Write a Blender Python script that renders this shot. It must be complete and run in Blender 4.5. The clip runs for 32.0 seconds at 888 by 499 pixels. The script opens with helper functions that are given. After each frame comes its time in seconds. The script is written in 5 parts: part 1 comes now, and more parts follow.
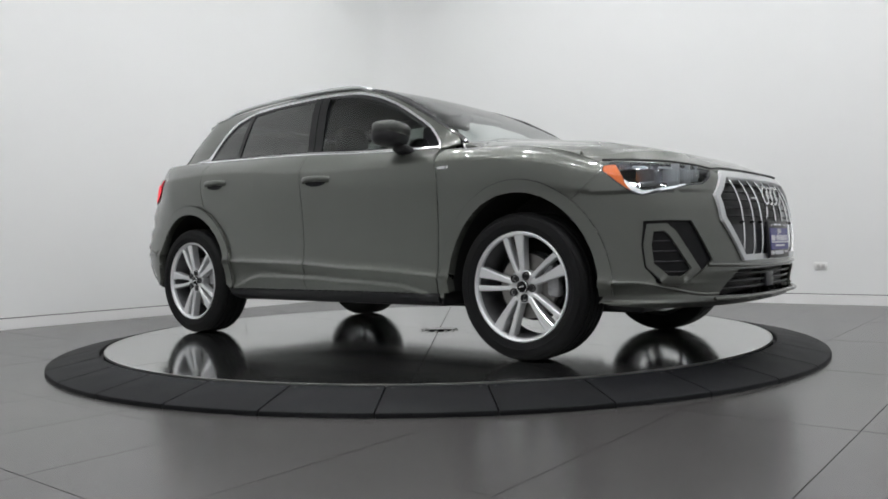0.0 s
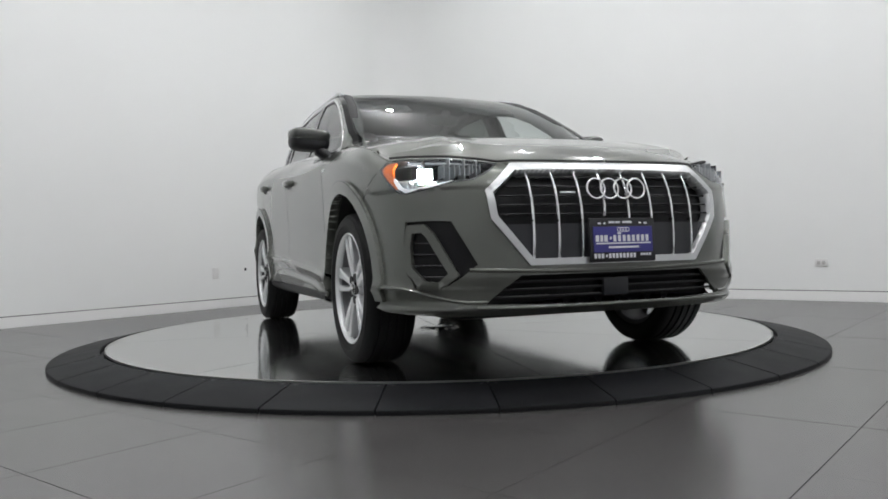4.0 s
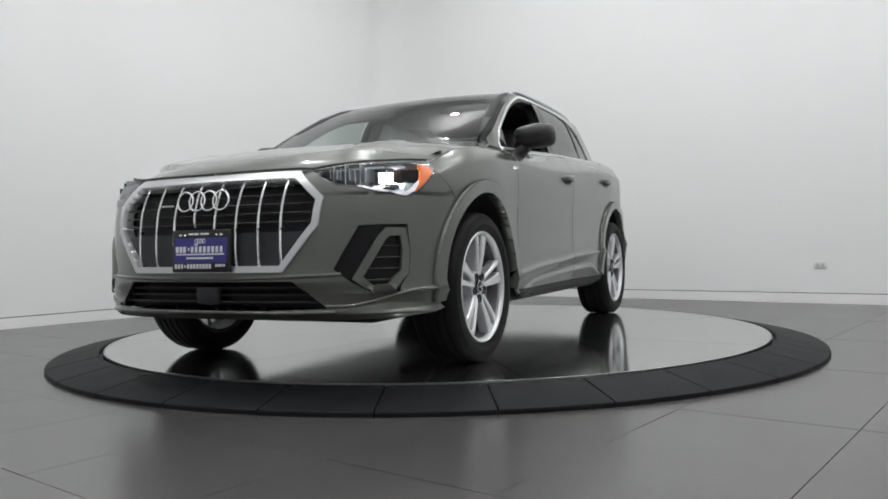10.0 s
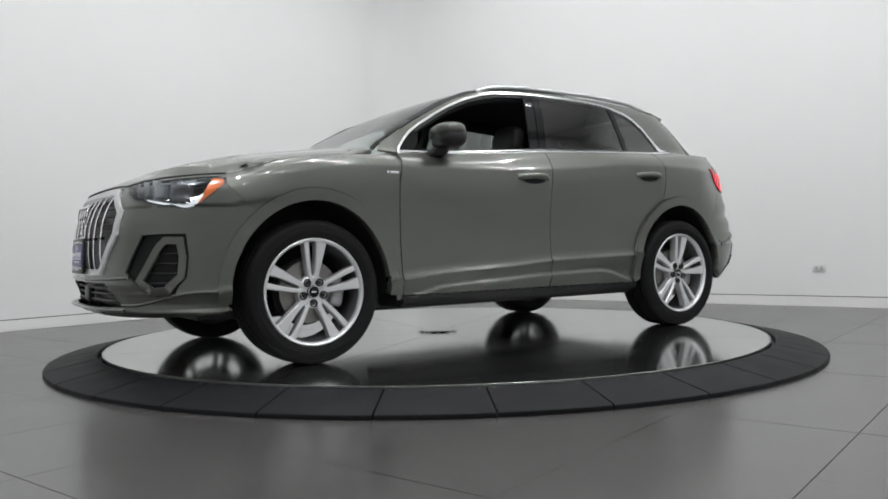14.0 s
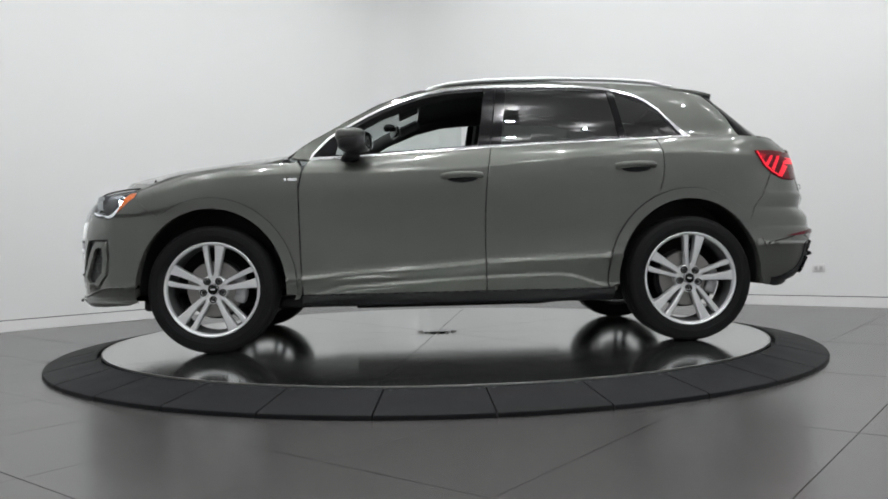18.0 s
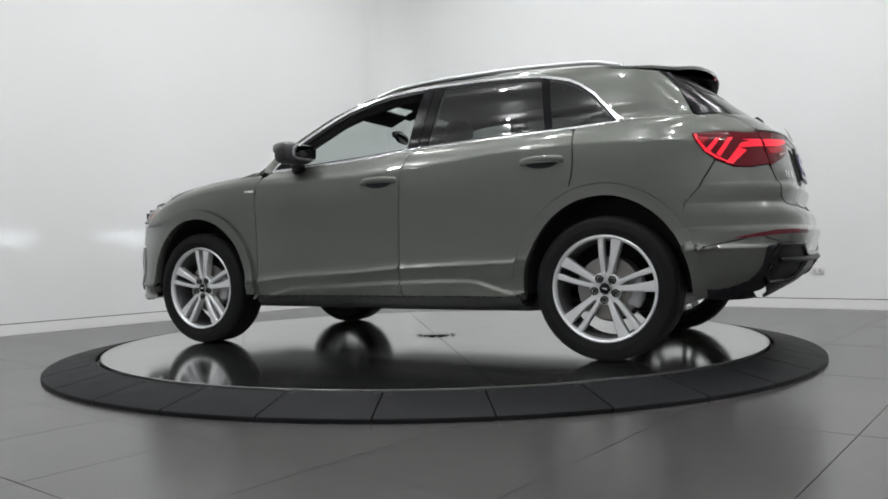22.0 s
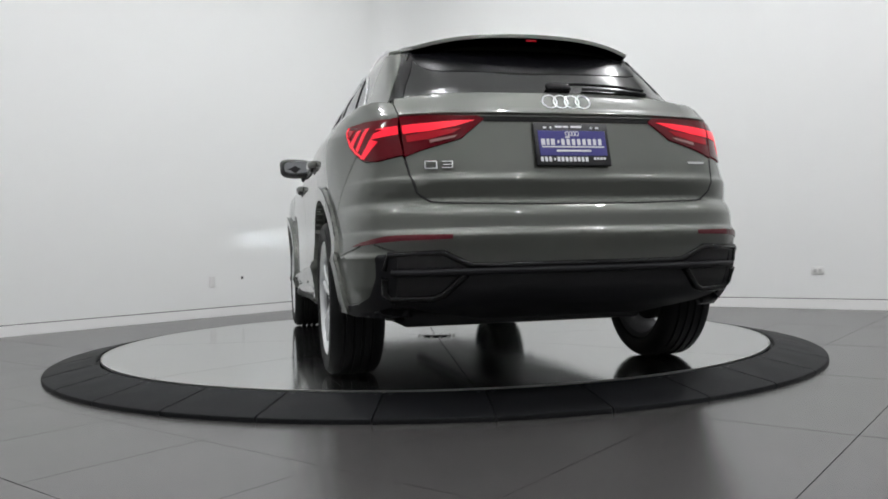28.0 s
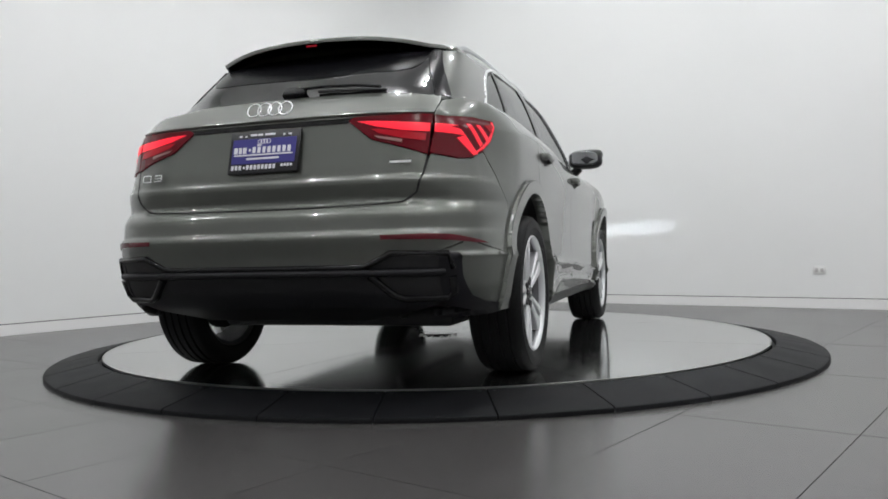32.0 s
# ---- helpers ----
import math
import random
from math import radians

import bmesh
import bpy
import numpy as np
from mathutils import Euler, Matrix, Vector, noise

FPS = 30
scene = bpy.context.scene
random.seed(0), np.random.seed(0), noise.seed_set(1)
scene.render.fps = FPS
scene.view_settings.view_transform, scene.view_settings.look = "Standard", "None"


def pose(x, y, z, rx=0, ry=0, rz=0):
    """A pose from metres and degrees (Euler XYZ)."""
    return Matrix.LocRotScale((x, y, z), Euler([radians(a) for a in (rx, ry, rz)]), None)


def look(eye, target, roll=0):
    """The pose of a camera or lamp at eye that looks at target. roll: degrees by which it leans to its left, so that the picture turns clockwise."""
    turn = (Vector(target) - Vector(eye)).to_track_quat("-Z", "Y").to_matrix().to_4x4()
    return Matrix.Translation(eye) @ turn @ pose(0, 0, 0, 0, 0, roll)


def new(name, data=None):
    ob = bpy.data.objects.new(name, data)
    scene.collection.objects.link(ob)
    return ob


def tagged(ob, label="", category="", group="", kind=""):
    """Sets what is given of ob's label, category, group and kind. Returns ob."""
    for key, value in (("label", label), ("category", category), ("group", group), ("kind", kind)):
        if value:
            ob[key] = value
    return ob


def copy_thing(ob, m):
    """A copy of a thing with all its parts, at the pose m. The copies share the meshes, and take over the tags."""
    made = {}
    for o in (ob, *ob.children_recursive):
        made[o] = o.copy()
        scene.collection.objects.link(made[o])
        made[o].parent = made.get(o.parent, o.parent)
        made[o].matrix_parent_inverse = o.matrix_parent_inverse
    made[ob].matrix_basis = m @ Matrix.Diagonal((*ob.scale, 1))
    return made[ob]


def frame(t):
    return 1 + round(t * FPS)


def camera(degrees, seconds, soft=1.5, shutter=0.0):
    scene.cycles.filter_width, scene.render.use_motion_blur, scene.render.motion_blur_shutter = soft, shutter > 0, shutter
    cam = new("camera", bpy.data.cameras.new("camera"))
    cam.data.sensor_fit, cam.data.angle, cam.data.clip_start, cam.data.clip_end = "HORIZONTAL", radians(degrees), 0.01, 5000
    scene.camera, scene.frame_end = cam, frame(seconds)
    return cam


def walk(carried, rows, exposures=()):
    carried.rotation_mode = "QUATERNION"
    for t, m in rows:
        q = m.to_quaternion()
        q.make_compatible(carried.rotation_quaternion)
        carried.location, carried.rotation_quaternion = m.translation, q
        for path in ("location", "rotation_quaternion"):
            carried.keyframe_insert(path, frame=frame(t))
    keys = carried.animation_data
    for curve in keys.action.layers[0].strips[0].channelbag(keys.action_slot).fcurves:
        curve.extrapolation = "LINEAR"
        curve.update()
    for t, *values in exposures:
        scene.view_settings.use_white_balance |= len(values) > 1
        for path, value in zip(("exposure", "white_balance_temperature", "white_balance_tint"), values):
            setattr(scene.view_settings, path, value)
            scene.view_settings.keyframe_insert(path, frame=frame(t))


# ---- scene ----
cam = camera(59.09, 32.0, soft=1.75)
EYE = (0.0, -5.233, 0.631)


def aim(yaw, pitch, roll):
    """The camera's pose at its stand: yaw to its left from +y, pitch up, both in degrees."""
    a, b = radians(yaw), radians(pitch)
    ahead = Vector((-math.sin(a) * math.cos(b), math.cos(a) * math.cos(b), math.sin(b)))
    return look(EYE, Vector(EYE) + ahead, roll)


walk(cam, [(t, aim(a, b, c)) for t, a, b, c in (
    (0, -0.49, -0.23, -1.26), (1, -0.53, -0.29, -1.34), (2, -0.53, -0.39, -1.37), (3.5, -0.50, -0.39, -1.39),
    (5.5, -0.32, -0.53, -1.37), (6.5, -0.30, -0.52, -1.34), (7.5, -0.37, -0.44, -1.36), (8.5, -0.48, -0.33, -1.33),
    (10, -0.52, -0.29, -1.28), (11, -0.55, -0.22, -1.27), (12.5, -0.58, -0.22, -1.23), (14, -0.60, -0.09, -1.24),
    (16.5, -0.61, -0.04, -1.25), (18, -0.63, -0.08, -1.28), (19.5, -0.69, 0.07, -1.32), (20.5, -0.69, 0.04, -1.34),
    (22.5, -0.72, 0.17, -1.39), (24, -0.74, 0.17, -1.43), (25.5, -0.74, 0.30, -1.45), (27.5, -0.71, 0.22, -1.45),
    (28.5, -0.69, 0.18, -1.44), (30, -0.67, 0.28, -1.43), (31, -0.62, 0.21, -1.41), (32, -0.59, 0.13, -1.40))],
     exposures=[(0, 0.0), (3, -0.02), (5.5, -0.07), (8.5, -0.07), (10.5, -0.02), (12.5, 0.0), (32, 0.0)])

# ---- light ----
# The room's own axes: A runs along the wall on the camera's left, B along the other wall.
ROOM = radians(51.3)
AX, BX = Vector((math.cos(ROOM), math.sin(ROOM), 0)), Vector((math.sin(ROOM), -math.cos(ROOM), 0))
A0, A1, B0, B1, HIGH = -6.6, 3.98, -3.80, 6.2, 5.2
TURN_ROOM = Matrix.Rotation(ROOM, 4, "Z")


def room(a, b, z=0.0):
    return AX * a + BX * b + Vector((0, 0, z))


world = bpy.data.worlds.new("world")
scene.world = world
world.use_nodes = True
world.node_tree.nodes["Background"].inputs[0].default_value = (0.8, 0.9, 1, 1)
world.node_tree.nodes["Background"].inputs[1].default_value = 0.0

# lamp heads hang in rows under the ceiling and shine down
LAMPS = [(a, b, 0, 0) for a in (-4.3, -2.1, 0.1, 2.3) for b in (-2.1, -0.35, 1.4, 3.15, 4.9)]
# WATTS_UP feeds an added upward fill that brightens ceiling and upper walls
WATTS, WATTS_UP = 20.2, 9.5
scene.view_settings.exposure = 0.0

# ---- materials ----


def material(name, colour, rough=0.5, metal=0.0, coat=0.0, coat_rough=0.03, vary=0.0, scale=8.0, bump=0.0, bump_scale=60.0,
             glow=None, power=0.0, spec=0.5, rough_vary=0.0):
    """A surface with a colour, its gloss, slow blotches (vary, scale) and a fine relief (bump)."""
    m = bpy.data.materials.new(name)
    m.use_nodes = True
    nodes, links = m.node_tree.nodes, m.node_tree.links
    b = nodes["Principled BSDF"]
    b.inputs["Base Color"].default_value = (*colour, 1)
    b.inputs["Roughness"].default_value, b.inputs["Metallic"].default_value = rough, metal
    b.inputs["Specular IOR Level"].default_value = spec
    b.inputs["Coat Weight"].default_value, b.inputs["Coat Roughness"].default_value = coat, coat_rough
    if glow:
        b.inputs["Emission Color"].default_value, b.inputs["Emission Strength"].default_value = (*glow, 1), power
    where = nodes.new("ShaderNodeTexCoord")
    if vary or rough_vary:
        n = nodes.new("ShaderNodeTexNoise")
        n.inputs["Scale"].default_value, n.inputs["Detail"].default_value = scale, 6
        links.new(where.outputs["Object"], n.inputs["Vector"])
        if vary:
            ramp = nodes.new("ShaderNodeMapRange")
            ramp.inputs["To Min"].default_value, ramp.inputs["To Max"].default_value = 1 - vary, 1 + vary
            mul = nodes.new("ShaderNodeVectorMath")
            mul.operation = "SCALE"
            mul.inputs[0].default_value = colour
            links.new(n.outputs["Fac"], ramp.inputs["Value"])
            links.new(ramp.outputs["Result"], mul.inputs["Scale"])
            links.new(mul.outputs["Vector"], b.inputs["Base Color"])
        if rough_vary:
            rr = nodes.new("ShaderNodeMapRange")
            rr.inputs["To Min"].default_value, rr.inputs["To Max"].default_value = max(0, rough - rough_vary), rough + rough_vary
            links.new(n.outputs["Fac"], rr.inputs["Value"])
            links.new(rr.outputs["Result"], b.inputs["Roughness"])
    if bump:
        n = nodes.new("ShaderNodeTexNoise")
        n.inputs["Scale"].default_value, n.inputs["Detail"].default_value = bump_scale, 4
        links.new(where.outputs["Object"], n.inputs["Vector"])
        bp = nodes.new("ShaderNodeBump")
        bp.inputs["Strength"].default_value, bp.inputs["Distance"].default_value = bump, 0.004
        links.new(n.outputs["Fac"], bp.inputs["Height"])
        links.new(bp.outputs["Normal"], b.inputs["Normal"])
    return m


def glass(name, tint, ior=1.75, alpha_rough=0.0):
    """Thin tinted glass: it lets the tint's share of light straight through and mirrors at its skin."""
    m = bpy.data.materials.new(name)
    m.use_nodes = True
    nodes, links = m.node_tree.nodes, m.node_tree.links
    nodes.remove(nodes["Principled BSDF"])
    clear, skin, mix, slant, power, share = (nodes.new("ShaderNode" + k) for k in ("BsdfTransparent", "BsdfGlossy", "MixShader", "LayerWeight", "Math", "MapRange"))
    clear.inputs["Color"].default_value = (*tint, 1)
    skin.inputs["Roughness"].default_value = alpha_rough
    slant.inputs["Blend"].default_value = 0.5
    power.operation, power.inputs[1].default_value = "POWER", 4.2
    share.inputs["To Min"].default_value, share.inputs["To Max"].default_value = ((ior - 1) / (ior + 1)) ** 2, 0.95
    links.new(slant.outputs["Facing"], power.inputs[0])
    links.new(power.outputs[0], share.inputs["Value"])
    links.new(share.outputs[0], mix.inputs[0])
    links.new(clear.outputs[0], mix.inputs[1])
    links.new(skin.outputs[0], mix.inputs[2])
    links.new(mix.outputs[0], nodes["Material Output"].inputs[0])
    return m


WALL = material("wall_paint", (0.80, 0.81, 0.80), 0.75, vary=0.012, scale=1.3, bump=0.06, bump_scale=160)
# grey picked for how much light the unseen walls throw on the car
FARWALL = material("unseen_wall_grey", (0.62, 0.62, 0.62), 0.75, vary=0.03, scale=1.0)
CEIL = material("ceiling_paint", (0.82, 0.82, 0.82), 0.8, vary=0.05, scale=1.0)
BASE = material("baseboard_paint", (0.82, 0.82, 0.81), 0.55, vary=0.02, scale=3)
TILE = material("floor_tile", (0.064, 0.061, 0.060), 0.25, spec=0.85, vary=0.10, scale=1.8, bump=0.02, bump_scale=40, rough_vary=0.025)
GROUT = material("floor_grout", (0.040, 0.0385, 0.038), 0.9, spec=0.1)
RUBBER = material("ramp_rubber", (0.0070, 0.0074, 0.0086), 0.58, spec=0.14, vary=0.5, scale=6, bump=0.12, bump_scale=220, rough_vary=0.1)
DARK = material("dark_gap", (0.010, 0.010, 0.011), 0.7)
STEEL = material("turntable_steel", (0.52, 0.53, 0.52), 0.10, metal=0.982, vary=0.05, scale=2.2, bump=0.008, bump_scale=9, rough_vary=0.04)
EDGE = material("turntable_edge", (0.62, 0.62, 0.60), 0.3, metal=1.0)
BOLT = material("bolt_black", (0.015, 0.015, 0.016), 0.45)
LAMPBODY = material("lamp_housing", (0.75, 0.75, 0.75), 0.5)
SOCKET = material("socket_plastic", (0.46, 0.46, 0.45), 0.45)
OUTLET = material("outlet_plastic", (0.70, 0.70, 0.69), 0.4)

PAINT = material("grey_metallic_paint", (0.096, 0.102, 0.090), 0.42, metal=0.62, coat=1.0, coat_rough=0.015, vary=0.03, scale=900)
PAINT.node_tree.nodes["Principled BSDF"].inputs["Coat IOR"].default_value = 1.60
BLACK = material("gloss_black", (0.006, 0.006, 0.007), 0.10, spec=0.3)
PLASTIC = material("black_plastic", (0.014, 0.014, 0.016), 0.42, spec=0.30, bump=0.05, bump_scale=300)
GRILLE = material("grille_black", (0.006, 0.006, 0.007), 0.34, spec=0.2)
GREYPANEL = material("grille_lower_panel", (0.026, 0.027, 0.031), 0.35, spec=0.35)
CHROME = material("bright_trim", (0.88, 0.89, 0.90), 0.20, metal=1.0)
SATIN = material("satin_silver", (0.62, 0.63, 0.64), 0.32, metal=0.85)
ALLOY = material("alloy_silver", (0.74, 0.75, 0.76), 0.34, metal=0.55, coat=0.6)
# the barrel's alloy, darkened to carry the shade behind the spokes
BARREL = material("wheel_barrel_shaded", (0.16, 0.16, 0.165), 0.5, metal=0.6, vary=0.15, scale=20)
ALLOYDARK = material("wheel_bolt_dark", (0.05, 0.05, 0.053), 0.4, metal=0.7)
TYRE = material("tyre_rubber", (0.0075, 0.0075, 0.008), 0.6, spec=0.16, vary=0.2, scale=14, bump=0.08, bump_scale=260)
UNDER = material("underside_metal", (0.03, 0.03, 0.03), 0.6, metal=0.4, vary=0.3, scale=12)
IRON = material("brake_iron", (0.28, 0.27, 0.26), 0.38, metal=0.9, vary=0.1, scale=30)
CALIPER = material("caliper_cast", (0.40, 0.40, 0.41), 0.5, metal=0.6)
LENS = glass("clear_lens", (0.94, 0.96, 0.97), 1.5)
SCREEN = glass("windscreen_glass", (0.76, 0.83, 0.81), 2.5)
TINT = glass("privacy_glass", (0.20, 0.22, 0.21), 2.1)
SIDEGLASS = glass("side_glass", (0.76, 0.82, 0.80))
REARGLASS = glass("rear_glass", (0.07, 0.075, 0.075), 2.6)
REDLENS = material("red_lens", (0.11, 0.002, 0.007), 0.14, spec=0.3)
# body paint again, darkened to hold the shade on the mirror caps
MIRRORCAP = material("shaded_mirror_paint", (0.060, 0.064, 0.060), 0.34, metal=0.7, coat=1.0, vary=0.03, scale=900)
VISOR = material("visor_black", (0.011, 0.011, 0.013), 0.40, spec=0.18, bump=0.02, bump_scale=200)
# black of the glass border and of the spoiler's painted reflection
SHADE = material("border_and_reflection_black", (0.004, 0.004, 0.005), 0.22, spec=0.15)
LAMPSILVER = material("lamp_liner_silver", (0.42, 0.44, 0.46), 0.35, metal=0.5)
REDGLOW = material("red_lamp", (0.4, 0.004, 0.01), 0.3, glow=(1.0, 0.012, 0.040), power=0.85)
REDDIM = material("red_lamp_dim", (0.22, 0.003, 0.010), 0.25, spec=0.3, glow=(1.0, 0.006, 0.025), power=0.14)
REFLECT = material("red_reflector", (0.10, 0.006, 0.014), 0.25, spec=0.4)
AMBER = material("amber_lens", (0.80, 0.16, 0.02), 0.2, coat=1.0)
HEADGLOW = material("headlamp_light", (0.9, 0.9, 0.9), 0.3, glow=(0.86, 0.94, 1.0), power=150.0)
BEAMGLOW = material("dipped_beam_light", (0.9, 0.9, 0.9), 0.3, glow=(0.86, 0.95, 1.0), power=95000.0)
DAYGLOW = material("daylight_strip", (0.9, 0.9, 0.9), 0.3, glow=(0.9, 0.95, 1.0), power=0.3)
LAMPDARK = material("lamp_housing_dark", (0.035, 0.036, 0.04), 0.25, coat=0.5)
REFLECTOR = material("lamp_reflector", (0.75, 0.77, 0.80), 0.12, metal=1.0)
PLATEBLUE = material("plate_blue", (0.030, 0.026, 0.20), 0.4, coat=0.3)
PLATEBLACK = material("plate_frame_black", (0.008, 0.008, 0.010), 0.35)
REVERSE = material("reverse_lens_red", (0.34, 0.16, 0.15), 0.2, coat=0.6)
PLATEWHITE = material("plate_white", (0.72, 0.72, 0.76), 0.5)
CABIN = material("cabin_dark", (0.018, 0.018, 0.019), 0.6, bump=0.1, bump_scale=400)
LEATHER = material("seat_leather", (0.022, 0.021, 0.021), 0.45, bump=0.15, bump_scale=350)
HEADLINER = material("headliner", (0.03, 0.03, 0.031), 0.85)
MIRROR = material("mirror_glass", (0.30, 0.31, 0.32), 0.02, metal=1.0)


def uneven(m, share):
    """Lets the pieces that share this material differ a little in tone."""
    nodes, links = m.node_tree.nodes, m.node_tree.links
    info, span, mul = (nodes.new("ShaderNode" + k) for k in ("ObjectInfo", "MapRange", "Math"))
    scale = [n for n in nodes if n.type == "VECT_MATH"][0].inputs["Scale"]
    mul.operation = "MULTIPLY"
    span.inputs["To Min"].default_value, span.inputs["To Max"].default_value = 1 - share, 1 + share
    links.new(info.outputs["Random"], span.inputs["Value"])
    links.new(scale.links[0].from_socket, mul.inputs[0])
    links.new(span.outputs["Result"], mul.inputs[1])
    links.new(mul.outputs[0], scale)


uneven(TILE, 0.05)
uneven(RUBBER, 0.25)
uneven(STEEL, 0.02)

# ---- building helpers ----


def mesh_of(name, verts, faces, normals=None):
    me = bpy.data.meshes.new(name)
    me.from_pydata([tuple(v) for v in verts], [], faces)
    me.polygons.foreach_set("use_smooth", [True] * len(me.polygons))
    if normals is not None:
        me.normals_split_custom_set_from_vertices([tuple(n) for n in normals])
    me.update()
    return me


def part(name, bm, mat, parent, label="", smooth=40):
    """Links a bmesh (or a finished mesh) as one mesh object under its parent."""
    if isinstance(bm, bmesh.types.BMesh):
        me = bpy.data.meshes.new(name)
        bm.to_mesh(me)
        bm.free()
        me.polygons.foreach_set("use_smooth", [True] * len(me.polygons))
        me.set_sharp_from_angle(angle=radians(smooth))
    else:
        me = bm
    if not me.materials:
        me.materials.append(mat)
    ob = new(name, me)
    ob.parent = parent
    return tagged(ob, label)


def thing(name, label, category, group="", kind="", at=None):
    ob = tagged(new(name), label, category, group, kind)
    ob.empty_display_size = 0.2
    if at is not None:
        ob.matrix_basis = at
    return ob


def box(bm, size, at=(0, 0, 0), turn=None, bevel=0.0, segments=2):
    """Adds a box, its edges rounded by bevel, to bm."""
    r = bmesh.ops.create_cube(bm, size=1.0)
    m = Matrix.Translation(at) @ (turn or Matrix()) @ Matrix.Diagonal((*size, 1))
    bmesh.ops.transform(bm, matrix=m, verts=r["verts"])
    if bevel:
        edges = list({e for v in r["verts"] for e in v.link_edges})
        bmesh.ops.bevel(bm, geom=edges, offset=bevel, segments=segments, affect="EDGES", profile=0.5)
    return bm


def boxed(size, at=(0, 0, 0), turn=None, bevel=0.0, segments=2):
    return box(bmesh.new(), size, at, turn, bevel, segments)


def spun(profile, steps=48, axis="Z", closed=False):
    """A body turned about an axis from (radius, height) pairs."""
    bm = bmesh.new()
    rings = []
    for k in range(steps):
        a = 2 * math.pi * k / steps
        rings.append([bm.verts.new((r * math.cos(a), r * math.sin(a), h)) for r, h in profile])
    n = len(profile)
    for k in range(steps):
        p, q = rings[k], rings[(k + 1) % steps]
        for i in range(n if closed else n - 1):
            j = (i + 1) % n
            bm.faces.new((p[i], q[i], q[j], p[j]))
    bmesh.ops.remove_doubles(bm, verts=bm.verts, dist=1e-6)
    bmesh.ops.recalc_face_normals(bm, faces=bm.faces)
    if axis == "Y":
        bmesh.ops.rotate(bm, verts=bm.verts, matrix=Matrix.Rotation(radians(-90), 3, "X"))
    return bm


def tube(points, radius=0.006, sides=8, flat=1.0, closed=False, up=Vector((0, 0, 1)), bm=None):
    """A rod along points; flat squeezes it along the way that up gives."""
    bm = bm or bmesh.new()
    pts = [Vector(p) for p in points]
    rings = []
    for i, p in enumerate(pts):
        a = pts[i - 1] if i or closed else p
        b = pts[(i + 1) % len(pts)] if i < len(pts) - 1 or closed else p
        d = (b - a).normalized()
        side = d.cross(up).normalized()
        top = side.cross(d).normalized()
        rings.append([bm.verts.new(p + side * radius * math.cos(2 * math.pi * k / sides) + top * radius * flat * math.sin(2 * math.pi * k / sides)) for k in range(sides)])
    m = len(rings)
    for i in range(m if closed else m - 1):
        p, q = rings[i], rings[(i + 1) % m]
        for k in range(sides):
            bm.faces.new((p[k], p[(k + 1) % sides], q[(k + 1) % sides], q[k]))
    if not closed:
        bm.faces.new(rings[0][::-1])
        bm.faces.new(rings[-1])
    bmesh.ops.recalc_face_normals(bm, faces=bm.faces)
    return bm


# ---- the room ----


def wall(name, a, b, c, d, thick=0.15, ends=(1, 1), mat=None, label="smooth white painted showroom wall with a reveal above its baseboard"):
    """A wall standing on the line from (a, b) to (c, d) in the room's axes, its thickness outwards."""
    p, q = room(a, b), room(c, d)
    along = (q - p).normalized()
    out = Vector((along.y, -along.x, 0))
    p, q = p - along * thick * ends[0], q + along * thick * ends[1]
    bm = boxed(((q - p).length, thick, HIGH), (p + q) / 2 + out * thick / 2 + Vector((0, 0, HIGH / 2)),
               Matrix.Rotation(math.atan2(along.y, along.x), 4, "Z"))
    return tagged(part(name, bm, mat or WALL, None), label, "wall", kind="structure")


def baseboard(a, b, c, d):
    p, q = room(a, b), room(c, d)
    along = (q - p).normalized()
    inn = Vector((-along.y, along.x, 0))
    turn = Matrix.Rotation(math.atan2(along.y, along.x), 4, "Z")
    bm = boxed(((q - p).length, 0.012, 0.094), (p + q) / 2 + inn * 0.006 + Vector((0, 0, 0.047)), turn, 0.002, 1)
    ob = tagged(part("baseboard", bm, BASE, None), "white painted baseboard along the showroom wall", "baseboard", kind="structure")
    # a thin grey strip on the wall carries the reveal's shade
    gap = boxed(((q - p).length, 0.004, 0.008), (p + q) / 2 + inn * 0.002 + Vector((0, 0, 0.0985)), turn)
    part("reveal_shade_strip", gap, GAPGREY, ob)
    return ob


GAPGREY = material("reveal_shadow", (0.10, 0.10, 0.10), 0.8)
# walls run so that their outside lies to the right of the way from p to q
COVE = 0.55
wall("wall_left", A1 - COVE, B0, A0, B0, 0.15, (0, 1))
wall("wall_right", A1, B1, A1, B0 + COVE, 0.15, (1, 0))
cove = bmesh.new()
last = None
for k in range(25):
    t = math.pi / 2 * k / 24
    row = []
    for r in (COVE, COVE + 0.15):
        p = room(A1 - COVE + r * math.sin(t), B0 + COVE - r * math.cos(t))
        row += [cove.verts.new((p.x, p.y, 0)), cove.verts.new((p.x, p.y, HIGH))]
    if last:
        for i, j in ((0, 1), (1, 3), (3, 2), (2, 0)):
            cove.faces.new((last[i], last[j], row[j], row[i]))
    last = row
bmesh.ops.recalc_face_normals(cove, faces=cove.faces)
tagged(part("wall_corner", cove, WALL, None), "rounded white corner between two showroom walls", "wall", kind="structure")
# two unseen walls added to close the room; they dim what the car mirrors
wall("wall_behind", A0, B0, A0, B1, mat=FARWALL, label="unseen grey wall added to close the room and tone the car's reflections")
wall("wall_side", A0, B1, A1, B1, mat=FARWALL, label="unseen grey wall added to close the room and tone the car's reflections")
baseboard(A1 - COVE, B0, A0, B0)
baseboard(A1, B1, A1, B0 + COVE)
baseboard(A0, B0, A0, B1)
baseboard(A0, B1, A1, B1)
